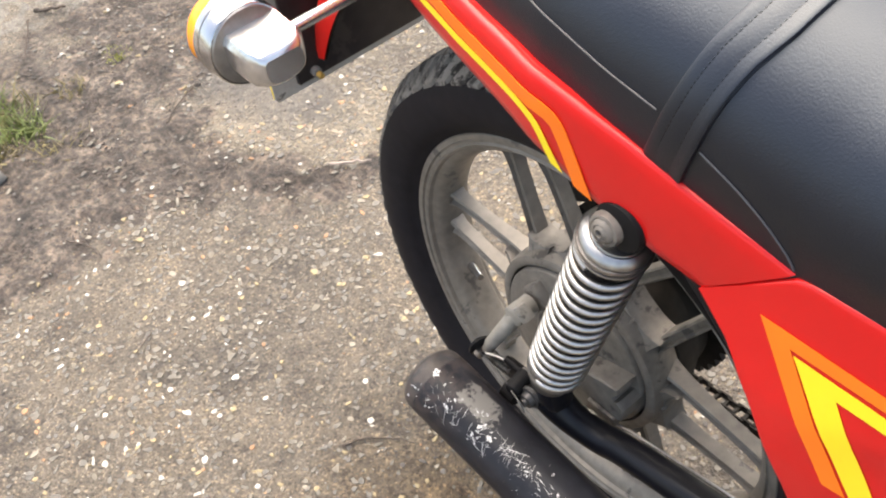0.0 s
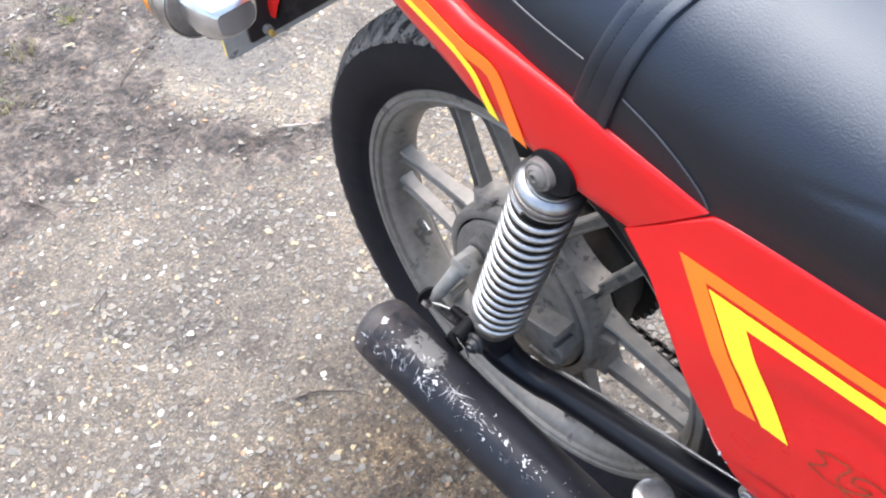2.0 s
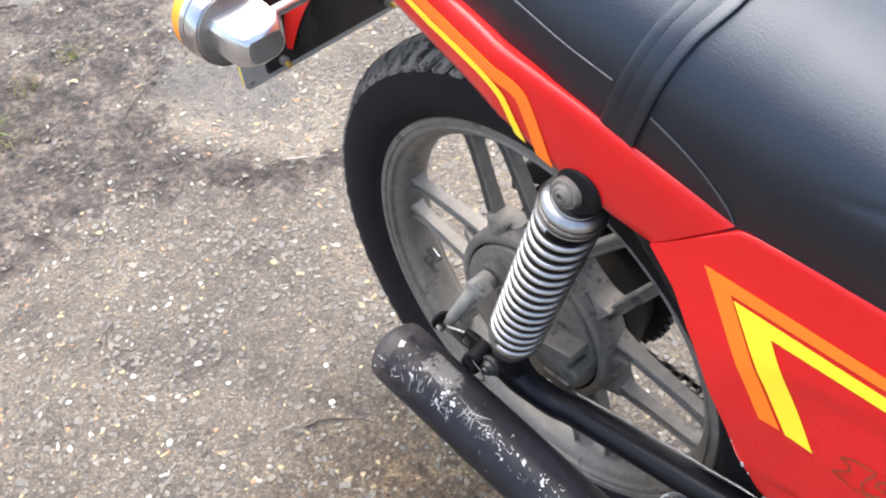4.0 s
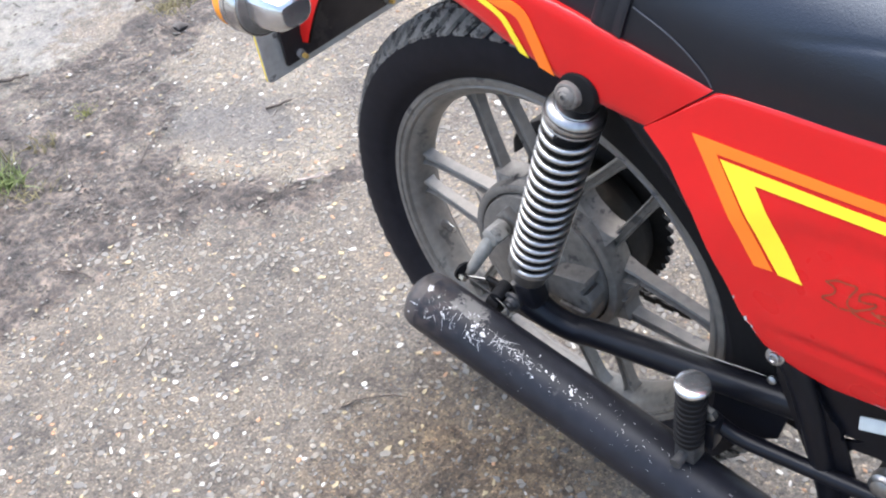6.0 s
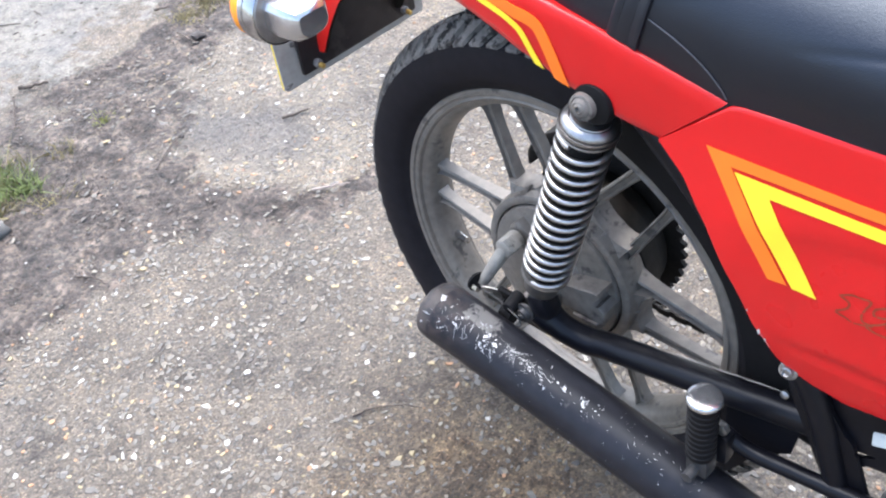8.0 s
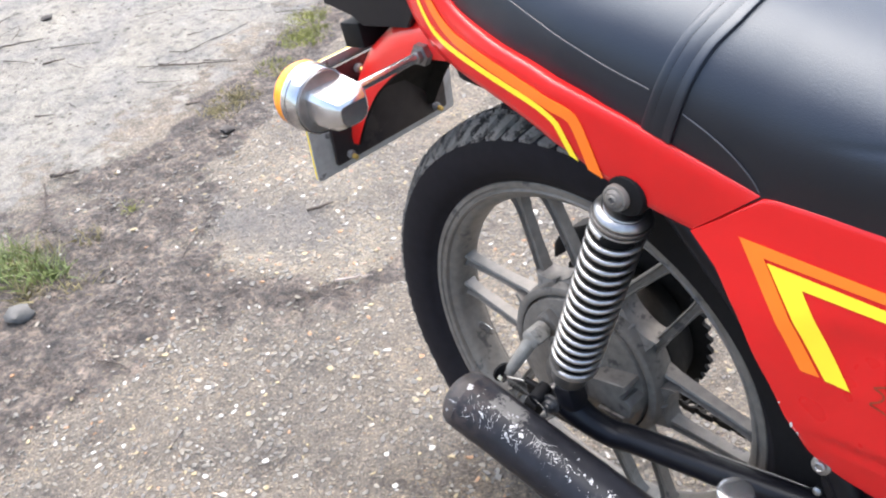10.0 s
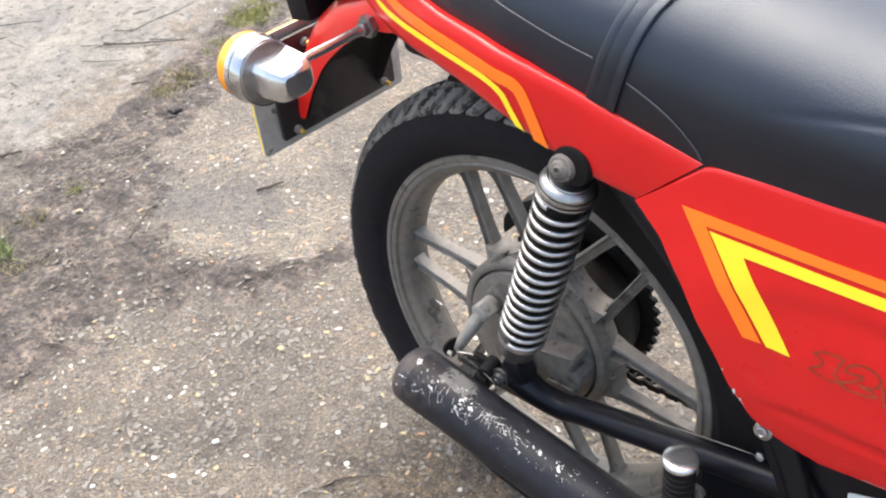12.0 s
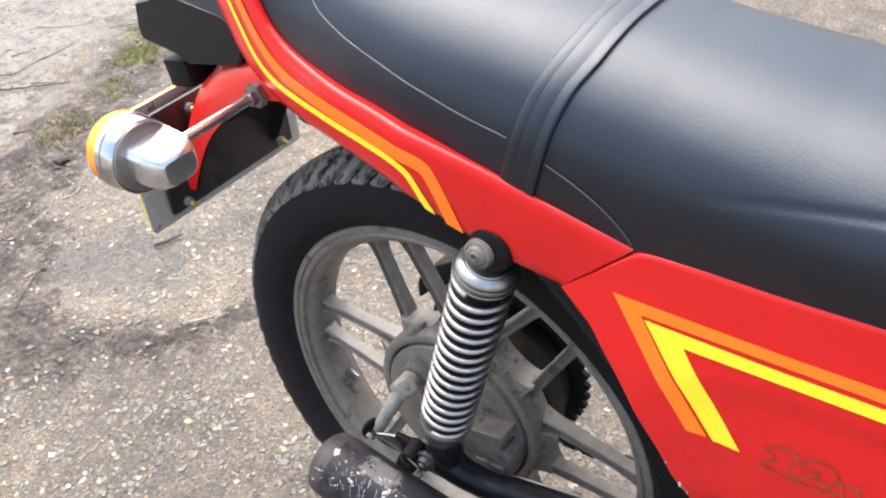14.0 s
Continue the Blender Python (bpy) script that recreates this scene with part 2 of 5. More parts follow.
def ground_material():
    """Worn exposed-aggregate concrete with a muddy strip across it."""
    m = bpy.data.materials.new("worn_aggregate_ground")
    m.use_nodes = True
    n, l = m.node_tree.nodes, m.node_tree.links
    p = n["Principled BSDF"]
    tc = n.new("ShaderNodeTexCoord")

    def tex(kind, scale, detail=6):
        t = n.new(kind)
        t.inputs["Scale"].default_value = scale
        if kind == "ShaderNodeTexNoise":
            t.inputs["Detail"].default_value = detail
            t.inputs["Roughness"].default_value = 0.65
        l.new(tc.outputs["Object"], t.inputs["Vector"])
        return t

    def ramp(src, stops):
        r = n.new("ShaderNodeValToRGB")
        el = r.color_ramp.elements
        while len(el) < len(stops):
            el.new(0.5)
        for e, (pos, c) in zip(el, stops):
            e.position = pos
            e.color = (*c, 1)
        l.new(src, r.inputs[0])
        return r.outputs[0]

    def mix(f, a, b, kind="MIX"):
        x = n.new("ShaderNodeMix")
        x.data_type = "RGBA"
        x.blend_type = kind
        for s, v in (("Factor", f), ("A", a), ("B", b)):
            if isinstance(v, (int, float)):
                x.inputs[s].default_value = v
            elif isinstance(v, tuple):
                x.inputs[s].default_value = (*v, 1)
            else:
                l.new(v, x.inputs[s])
        return x.outputs["Result"]

    cement = ramp(tex("ShaderNodeTexNoise", 9).outputs["Fac"], [(0.3, (0.118, 0.108, 0.096)), (0.5, (0.175, 0.162, 0.143)), (0.7, (0.23, 0.212, 0.184))])
    speck = tex("ShaderNodeTexVoronoi", 240)
    speck_colour = ramp(speck.outputs["Color"], [(0.1, (0.06, 0.055, 0.051)), (0.4, (0.145, 0.132, 0.117)), (0.65, (0.21, 0.188, 0.155)), (0.85, (0.38, 0.34, 0.285))])
    coarse = ramp(tex("ShaderNodeTexVoronoi", 120).outputs["Color"], [(0.15, (0.07, 0.064, 0.06)), (0.5, (0.16, 0.146, 0.13)), (0.8, (0.27, 0.23, 0.182))])
    col = mix(0.55, cement, mix(0.4, speck_colour, coarse))
    fine = tex("ShaderNodeTexNoise", 420, 3)
    col = mix(0.55, col, ramp(fine.outputs["Fac"], [(0.3, (0.45, 0.43, 0.41)), (0.62, (1.12, 1.1, 1.08))]), "MULTIPLY")
    grit = tex("ShaderNodeTexVoronoi", 330)
    col = mix(0.9, col, ramp(grit.outputs["Color"], [(0.14, (0.5, 0.49, 0.48)), (0.26, (0.95, 0.95, 0.95)), (0.74, (1.0, 1.0, 1.0)), (0.84, (1.9, 1.8, 1.6))]), "MULTIPLY")
    # damp grey and sandy blotches
    blotch = tex("ShaderNodeTexNoise", 2.6, 7)
    col = mix(0.85, col, ramp(blotch.outputs["Fac"], [(0.32, (0.5, 0.5, 0.53)), (0.47, (0.82, 0.8, 0.79)), (0.6, (1.05, 1.0, 0.94)), (0.72, (1.16, 1.08, 0.97))]), "MULTIPLY")
    stain = tex("ShaderNodeTexNoise", 11, 8)
    col = mix(0.6, col, ramp(stain.outputs["Fac"], [(0.34, (0.45, 0.44, 0.45)), (0.46, (1, 1, 1))]), "MULTIPLY")
    patchy = tex("ShaderNodeTexNoise", 6.5, 8)
    col = mix(0.8, col, ramp(patchy.outputs["Fac"], [(0.38, (0.58, 0.56, 0.56)), (0.47, (0.95, 0.94, 0.93)), (0.62, (1.12, 1.08, 1.02))]), "MULTIPLY")
    # paler, dustier surface beyond the strip of mud
    mask = n.new("ShaderNodeAttribute")
    mask.attribute_name = "mud"
    pale = n.new("ShaderNodeAttribute")
    pale.attribute_name = "pale"
    light = mix(0.3, ramp(tex("ShaderNodeTexNoise", 5).outputs["Fac"], [(0.3, (0.132, 0.13, 0.123)), (0.7, (0.24, 0.233, 0.216))]), speck_colour)
    light = mix(0.75, light, ramp(tex("ShaderNodeTexNoise", 30, 10).outputs["Fac"], [(0.36, (0.42, 0.41, 0.41)), (0.47, (0.95, 0.95, 0.95)), (0.7, (1.25, 1.22, 1.17))]), "MULTIPLY")
    frayed = n.new("ShaderNodeMath")
    frayed.operation = "MULTIPLY_ADD"
    l.new(tex("ShaderNodeTexNoise", 26, 9).outputs["Fac"], frayed.inputs[0])
    frayed.inputs[1].default_value = 2.0
    l.new(pale.outputs["Fac"], frayed.inputs[2])
    dusted = n.new("ShaderNodeMapRange")
    dusted.inputs["From Min"].default_value = 1.3
    dusted.inputs["From Max"].default_value = 1.6
    l.new(frayed.outputs[0], dusted.inputs["Value"])
    light = mix(0.8, light, ramp(tex("ShaderNodeTexNoise", 4, 8).outputs["Fac"], [(0.4, (0.84, 0.86, 0.9)), (0.52, (1.06, 1.06, 1.03)), (0.66, (1.22, 1.2, 1.12))]), "MULTIPLY")
    col = mix(dusted.outputs[0], col, light)
    sand = n.new("ShaderNodeAttribute")
    sand.attribute_name = "sand"
    crust = mix(0.35, ramp(tex("ShaderNodeTexNoise", 28, 8).outputs["Fac"], [(0.38, (0.11, 0.097, 0.078)), (0.5, (0.2, 0.174, 0.134)), (0.62, (0.32, 0.283, 0.215))]), speck_colour)
    col = mix(sand.outputs["Fac"], col, crust)
    damp = n.new("ShaderNodeAttribute")
    damp.attribute_name = "damp"
    col = mix(damp.outputs["Fac"], col, ramp(tex("ShaderNodeTexNoise", 70, 9).outputs["Fac"], [(0.36, (0.065, 0.064, 0.066)), (0.5, (0.115, 0.112, 0.11)), (0.64, (0.155, 0.15, 0.144))]))
    # browner ground along the silencer: earth, with the bike's shade painted into its colour
    brown = n.new("ShaderNodeAttribute")
    brown.attribute_name = "earth"
    shaded_soil = ramp(tex("ShaderNodeTexNoise", 55, 9).outputs["Fac"], [(0.38, (0.32, 0.255, 0.2)), (0.5, (0.7, 0.59, 0.465)), (0.64, (1.05, 0.9, 0.68))])
    col = mix(brown.outputs["Fac"], col, mix(1.0, col, shaded_soil, "MULTIPLY"))
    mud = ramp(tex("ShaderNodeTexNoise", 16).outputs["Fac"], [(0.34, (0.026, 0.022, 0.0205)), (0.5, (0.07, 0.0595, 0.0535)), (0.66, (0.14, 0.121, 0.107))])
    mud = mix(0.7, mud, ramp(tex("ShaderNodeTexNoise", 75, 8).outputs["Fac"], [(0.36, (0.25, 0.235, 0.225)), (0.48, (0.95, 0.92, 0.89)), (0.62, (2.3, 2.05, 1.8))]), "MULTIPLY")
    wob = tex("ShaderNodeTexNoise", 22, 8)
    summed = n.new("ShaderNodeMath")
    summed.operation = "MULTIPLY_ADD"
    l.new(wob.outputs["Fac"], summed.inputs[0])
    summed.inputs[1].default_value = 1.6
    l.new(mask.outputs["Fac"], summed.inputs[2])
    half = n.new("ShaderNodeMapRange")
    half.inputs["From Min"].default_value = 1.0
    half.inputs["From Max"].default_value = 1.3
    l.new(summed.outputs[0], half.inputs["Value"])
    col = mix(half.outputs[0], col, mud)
    col = mix(1.0, col, (1.2, 1.19, 1.175), "MULTIPLY")
    l.new(col, p.inputs["Base Color"])
    rr = n.new("ShaderNodeMapRange")
    rr.inputs["To Min"].default_value = 0.55
    rr.inputs["To Max"].default_value = 0.95
    l.new(tex("ShaderNodeTexNoise", 6).outputs["Fac"], rr.inputs["Value"])
    l.new(rr.outputs[0], p.inputs["Roughness"])
    # rough relief: grit, lumps of mortar and chipped flakes
    def summed_up(a, b, k):
        q = n.new("ShaderNodeMath")
        q.operation = "MULTIPLY_ADD"
        l.new(b, q.inputs[0])
        q.inputs[1].default_value = k
        l.new(a, q.inputs[2])
        return q.outputs[0]

    flakes = tex("ShaderNodeTexVoronoi", 95)
    lumps = tex("ShaderNodeTexNoise", 130, 6)
    height = summed_up(fine.outputs["Fac"], tex("ShaderNodeTexNoise", 60, 7).outputs["Fac"], 1.4)
    height = summed_up(height, lumps.outputs["Fac"], 1.6)
    height = summed_up(height, flakes.outputs["Distance"], 0.7)
    b = n.new("ShaderNodeBump")
    b.inputs["Strength"].default_value = 1.0
    b.inputs["Distance"].default_value = 0.0075
    l.new(height, b.inputs["Height"])
    l.new(b.outputs[0], p.inputs["Normal"])
    return m


CRUMB = surface("crumbs_of_earth", (0.07, 0.059, 0.054), 0.95, grain=120, vary=0.5, bump=0.3)
GROUND = ground_material()


# ---- mesh helpers ----
def part(name, bm, material, parent=None, label="", smooth=True, angle=40):
    """Link a bmesh as one mesh object, a part of parent or a thing of its own."""
    bmesh.ops.recalc_face_normals(bm, faces=bm.faces)
    me = bpy.data.meshes.new(name)
    if smooth:
        for f in bm.faces:
            f.smooth = True
        for e in bm.edges:
            if len(e.link_faces) == 2 and e.calc_face_angle(0) > radians(angle):
                e.smooth = False
    bm.to_mesh(me)
    bm.free()
    me.materials.append(material)
    ob = new(name, me)
    if parent:
        ob.parent = parent
    if label:
        ob["label"] = label
    return ob


def loft(bm, rings, closed=True, caps=True, cyclic=False):
    """Skin rings of equally many points."""
    vs = [[bm.verts.new(p) for p in r] for r in rings]
    k = len(vs[0])
    pairs = list(zip(vs, vs[1:]))
    if cyclic:
        pairs.append((vs[-1], vs[0]))
    for a, b in pairs:
        for i in range(k if closed else k - 1):
            j = (i + 1) % k
            bm.faces.new((a[i], a[j], b[j], b[i]))
    if caps and closed and not cyclic:
        bm.faces.new(list(reversed(vs[0])))
        bm.faces.new(vs[-1])
    return vs


def frame_of(d):
    d = Vector(d).normalized()
    up = Vector((0, 0, 1)) if abs(d.z) < 0.9 else Vector((1, 0, 0))
    a = d.cross(up).normalized()
    return a, d.cross(a).normalized(), d


def lathe(bm, base, direction, profile, seg=32, cyclic=False):
    """Turn a profile of (distance along, radius) about an axis."""
    a, b, d = frame_of(direction)
    base = Vector(base)
    rings = []
    for s, r in profile:
        rings.append([base + d * s + (a * math.cos(t) + b * math.sin(t)) * max(r, 1e-4) for t in (2 * math.pi * i / seg for i in range(seg))])
    loft(bm, rings, cyclic=cyclic)
    return bm


def tube(bm, pts, radius, seg=14):
    """Sweep a round section along points; radius is one number or one a point."""
    pts = [Vector(p) for p in pts]
    rad = radius if isinstance(radius, (list, tuple)) else [radius] * len(pts)
    d0 = (pts[1] - pts[0]).normalized()
    a, b, _ = frame_of(d0)
    rings = []
    for i, p in enumerate(pts):
        d = (pts[min(i + 1, len(pts) - 1)] - pts[max(i - 1, 0)]).normalized()
        q = d0.rotation_difference(d)
        a, b = q @ a, q @ b
        d0 = d
        rings.append([p + (a * math.cos(t) + b * math.sin(t)) * rad[i] for t in (2 * math.pi * k / seg for k in range(seg))])
    loft(bm, rings)
    return bm


def smooth_line(pts, steps=6):
    """Points on a Catmull-Rom curve through pts."""
    pts = [Vector(p) for p in pts]
    ext = [pts[0] * 2 - pts[1]] + pts + [pts[-1] * 2 - pts[-2]]
    out = []
    for i in range(1, len(ext) - 2):
        p0, p1, p2, p3 = ext[i - 1:i + 3]
        for k in range(steps):
            t = k / steps
            out.append(0.5 * (2 * p1 + (p2 - p0) * t + (2 * p0 - 5 * p1 + 4 * p2 - p3) * t * t + (3 * p1 - p0 - 3 * p2 + p3) * t ** 3))
    out.append(pts[-1])
    return out


def box(bm, centre, size, turn=None, bevel=0.0):
    """A box with bevelled edges."""
    made = bmesh.ops.create_cube(bm, size=1.0)["verts"]
    bmesh.ops.scale(bm, vec=size, verts=made)
    if bevel:
        edges = list({e for v in made for e in v.link_edges})
        r = bmesh.ops.bevel(bm, geom=edges, offset=bevel, segments=2, affect="EDGES", profile=0.6)
        made = list({v for f in r["faces"] for v in f.verts} | {v for v in made if v.is_valid})
    if turn:
        bmesh.ops.rotate(bm, verts=made, matrix=Euler([radians(x) for x in turn]).to_matrix())
    bmesh.ops.translate(bm, vec=centre, verts=made)
    return made


def slab(bm, outline, y_of, thick, rows=1):
    """A panel whose outline is given in (x, z), lying at y_of(x), thick towards +y."""
    front = [bm.verts.new((x, y_of(x, z), z)) for x, z in outline]
    back = [bm.verts.new((x, y_of(x, z) + thick, z)) for x, z in outline]
    bm.faces.new(front)
    bm.faces.new(list(reversed(back)))
    k = len(front)
    for i in range(k):
        bm.faces.new((front[i], back[i], back[(i + 1) % k], front[(i + 1) % k]))


def grid_shell(bm, rows, inward):
    """A shell over a grid of points, with the thickness given by the vector inward."""
    off = Vector(inward)
    out = [[bm.verts.new(p) for p in r] for r in rows]
    inn = [[bm.verts.new(Vector(p) + off) for p in r] for r in rows]
    h, w = len(rows), len(rows[0])
    for i in range(h - 1):
        for j in range(w - 1):
            bm.faces.new((out[i][j], out[i][j + 1], out[i + 1][j + 1], out[i + 1][j]))
            bm.faces.new((inn[i][j], inn[i + 1][j], inn[i + 1][j + 1], inn[i][j + 1]))
    for i in range(h - 1):
        for j in (0, w - 1):
            bm.faces.new((out[i][j], out[i + 1][j], inn[i + 1][j], inn[i][j]))
    for j in range(w - 1):
        for i in (0, h - 1):
            bm.faces.new((out[i][j], out[i][j + 1], inn[i][j + 1], inn[i][j]))


def lerp_table(x, xs, ys):
    return float(np.interp(x, xs, ys))


def mirrored(ob, name=None, parent=None):
    """The same part on the other side of the machine."""
    me = ob.data.copy()
    me.transform(Matrix.Diagonal((1, -1, 1, 1)))
    me.flip_normals()
    o = new(name or ob.name, me)
    o.parent = parent or ob.parent
    return o


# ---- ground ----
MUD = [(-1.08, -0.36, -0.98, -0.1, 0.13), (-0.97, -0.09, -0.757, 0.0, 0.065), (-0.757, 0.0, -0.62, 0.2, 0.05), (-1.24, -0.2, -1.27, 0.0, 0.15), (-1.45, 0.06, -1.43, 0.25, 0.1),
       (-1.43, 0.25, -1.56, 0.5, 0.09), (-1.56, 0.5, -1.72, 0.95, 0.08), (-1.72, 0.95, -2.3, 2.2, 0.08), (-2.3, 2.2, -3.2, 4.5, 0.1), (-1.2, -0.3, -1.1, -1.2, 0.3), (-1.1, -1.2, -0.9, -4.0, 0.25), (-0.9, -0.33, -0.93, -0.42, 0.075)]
# brown earth below the silencer, darkened also to carry the bike's soft shadow
SHADED_EARTH = [(-0.1, -0.13, 0.5, -0.25, 0.12), (-0.12, -0.3, 0.3, -0.36, 0.08)]
DAMP = [(-1.2, 0.1, -1.08, 0.13, 0.05), (-1.08, 0.13, -0.87, 0.19, 0.06), (-1.36, -0.2, -1.4, -0.1, 0.05)]
TAN = [(-1.0, 0.0, -0.86, 0.12, 0.05), (-0.78, 0.16, -0.76, 0.27, 0.07), (-1.2, 0.28, -1.0, 0.34, 0.08)]


def in_patches(patches, x, y, soft=0.5):
    """How far inside the nearest of some long round patches a place lies, from 0 outside to 1."""
    best = 0.0
    for x0, y0, x1, y1, r in patches:
        dx, dy = x1 - x0, y1 - y0
        f = max(0.0, min(1.0, ((x - x0) * dx + (y - y0) * dy) / (dx * dx + dy * dy)))
        d = math.hypot(x - x0 - f * dx, y - y0 - f * dy)
        best = max(best, (1 + soft - d / r) / (2 * soft))
    return max(0.0, min(1.0, best))


def wander(x, y):
    return x + 0.07 * noise.noise((x * 6, y * 6, 3.0)) + 0.05 * noise.noise((x * 17, y * 17, 1.0)) + 0.03 * noise.noise((x * 40, y * 40, 2.0)), y + 0.07 * noise.noise((x * 6, y * 6, 8.0)) + 0.05 * noise.noise((x * 17, y * 17, 5.0)) + 0.03 * noise.noise((x * 40, y * 40, 7.0))


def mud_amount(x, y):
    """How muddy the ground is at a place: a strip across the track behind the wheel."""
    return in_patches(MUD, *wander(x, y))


def shaded_earth_amount(x, y):
    return in_patches(SHADED_EARTH, *wander(x, y), soft=0.8)


def damp_amount(x, y):
    return in_patches(DAMP, *wander(x, y))


def pale_amount(x, y):
    edge = lerp_table(y, [-1.2, -0.2, 0.1, 0.3, 0.6, 0.84, 2, 4], [-1.6, -1.5, -1.48, -1.57, -1.68, -1.75, -2.2, -3])
    w = 0.12 * noise.noise((x * 3, y * 3, 7.0)) + 0.14 * noise.noise((x * 9, y * 9, 2.0)) + 0.13 * noise.noise((x * 24, y * 24, 4.0)) + 0.07 * noise.noise((x * 55, y * 55, 6.0))
    return max(0.0, min(1.0, (edge - x + w) / 0.3))


def graded(lo, hi, step, far):
    fine = list(np.arange(lo, hi + 1e-6, step))
    out, s, v = [], step, hi
    while v < far:
        s *= 1.5
        v += s
        out.append(v)
    inn, s, v = [], step, lo
    while v > -far:
        s *= 1.5
        v -= s
        inn.append(v)
    return list(reversed(inn)) + fine + out


def build_ground():
    xs, ys = graded(-3.6, 0.8, 0.014, 80), graded(-0.9, 2.2, 0.014, 80)
    verts, mud, pale, damp, earth, sand = [], [], [], [], [], []
    for y in ys:
        for x in xs:
            near = -6 < x < 3 and -6 < y < 6
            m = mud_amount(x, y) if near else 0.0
            p = pale_amount(x, y) if near else float(x < -2)
            z = 0.0
            if near:
                z = 0.003 * noise.noise((x * 5, y * 5, 0.3)) + 0.0015 * noise.noise((x * 30, y * 30, 2.0))
                z += m * (0.008 * noise.noise((x * 16, y * 16, 5.0)) + 0.007 * noise.noise((x * 38, y * 38, 9.0)) - 0.001)
                z -= 0.003
            verts.append((x, y, z))
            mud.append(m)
            pale.append(p)
            # brown soil plus the painted shadow of the machine
            earth.append(shaded_earth_amount(x, y) if near else 0.0)
            sand.append(0.75 * in_patches(TAN, *wander(x, y), soft=0.8) if near else 0.0)
            damp.append(0.6 * damp_amount(x, y) if near else 0.0)
    w = len(xs)
    faces = [(j * w + i, j * w + i + 1, (j + 1) * w + i + 1, (j + 1) * w + i) for j in range(len(ys) - 1) for i in range(w - 1)]
    me = bpy.data.meshes.new("ground")
    me.from_pydata(verts, [], faces)
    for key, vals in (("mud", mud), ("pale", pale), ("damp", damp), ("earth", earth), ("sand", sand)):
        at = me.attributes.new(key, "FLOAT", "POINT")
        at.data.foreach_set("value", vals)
    me.polygons.foreach_set("use_smooth", [True] * len(faces))
    me.materials.append(GROUND)
    return tagged(new("ground", me), "worn pebbly concrete track crossed by a strip of wet mud", "ground", kind="structure")


ground = build_ground()


def build_pebbles(name, count, area, rmin, rmax, seed, material, label, tall=0.07, keep=None, muddy=0.85):
    """Pebbles bedded flush in the ground, joined into one mesh."""
    rng = np.random.RandomState(seed)
    verts, faces = [], []
    made = 0
    while made < count:
        x, y = rng.uniform(area[0], area[1]), rng.uniform(area[2], area[3])
        m = max(mud_amount(x, y), 0.55 * damp_amount(x, y))
        if keep and not keep(x, y, m, rng):
            continue
        patch = 0.5 + 0.9 * noise.noise((x * 4, y * 4, 11.0))
        if rng.rand() > 0.35 + patch or rng.rand() < muddy * m:
            made += 0.25
            continue
        r = rmin + (rmax - rmin) * rng.rand() ** 3.6
        st, turn = rng.uniform(0.45, 1.0), rng.uniform(0, math.pi)
        k = rng.randint(4, 8)
        h = r * tall * rng.uniform(0.5, 1.2)
        c, s = math.cos(turn), math.sin(turn)
        base = len(verts)
        jit = rng.uniform(0.4, 1.35, k)
        lean_x, lean_y = rng.normal(0, 0.1, 2)
        lift = 0.003 * noise.noise((x * 5, y * 5, 0.3)) + 0.0015 * noise.noise((x * 30, y * 30, 2.0)) - 0.003
        for ring, zz in ((1.0, lift - 0.001), (0.9, lift + h * 0.5 + 0.0003), (0.72, lift + h + 0.0003)):
            for i in range(k):
                t = 2 * math.pi * i / k
                u, v = ring * r * jit[i] * math.cos(t), ring * r * st * jit[i] * math.sin(t)
                verts.append((x + u * c - v * s, y + u * s + v * c, zz + (u * lean_x + v * lean_y if zz > lift else 0)))
        for a in (0, k):
            for i in range(k):
                j = (i + 1) % k
                faces.append((base + a + i, base + a + j, base + a + k + j, base + a + k + i))
        faces.append(tuple(base + 2 * k + i for i in range(k)))
        made += 1
    me = bpy.data.meshes.new(name)
    me.from_pydata(verts, [], faces)
    me.materials.append(material)
    return tagged(new(name, me), label, "pebbles", kind="stuff")


build_pebbles("pebbles", 60000, (-1.5, 0.75, -0.85, 0.75), 0.001, 0.0082, 3, STONE, "grey, tan and white pebbles set flush in worn concrete", tall=0.12)
build_pebbles("pebbles", 6000, (-3.6, 0.4, 0.0, 2.2), 0.002, 0.008, 5, DUSTY, "scattered pale pebbles in the dusty far part of the track", keep=lambda x, y, m, rng: x < -1.3 or y > 0.6)
build_pebbles("pebbles", 1000, (-1.35, -0.65, -0.1, 0.5), 0.002, 0.0085, 6, SANDSTONE, "larger tan and orange pebbles in patches of bare aggregate", keep=lambda x, y, m, rng: in_patches(TAN, *wander(x, y)) > 0.45)
build_pebbles("gravel", 9000, (-1.75, -0.4, -0.7, 1.1), 0.0007, 0.0042, 8, CRUMB, "dark crumbs of earth strewn along the muddy strip", tall=0.16, muddy=0.0, keep=lambda x, y, m, rng: m > 0.3 and rng.rand() > 0.2)
build_pebbles("gravel", 1500, (-3.4, -1.5, -0.1, 1.6), 0.0015, 0.0075, 14, CRUMB, "dark specks of litter on the pale dusty track", tall=0.25, muddy=0.0, keep=lambda x, y, m, rng: pale_amount(x, y) > 0.5 and rng.rand() > 0.3)


# ---- the motorcycle: x forward, its right side towards -y, axle at (0, 0, AXLE) ----
AXLE = 0.292
motorcycle = new("motorcycle")
motorcycle.matrix_world = Matrix.Rotation(radians(-1.0), 4, "X") @ Matrix.Translation((0, 0, 0.0097))
tagged(motorcycle, "small red road motorcycle with striped bodywork and a black seat", "motorcycle")


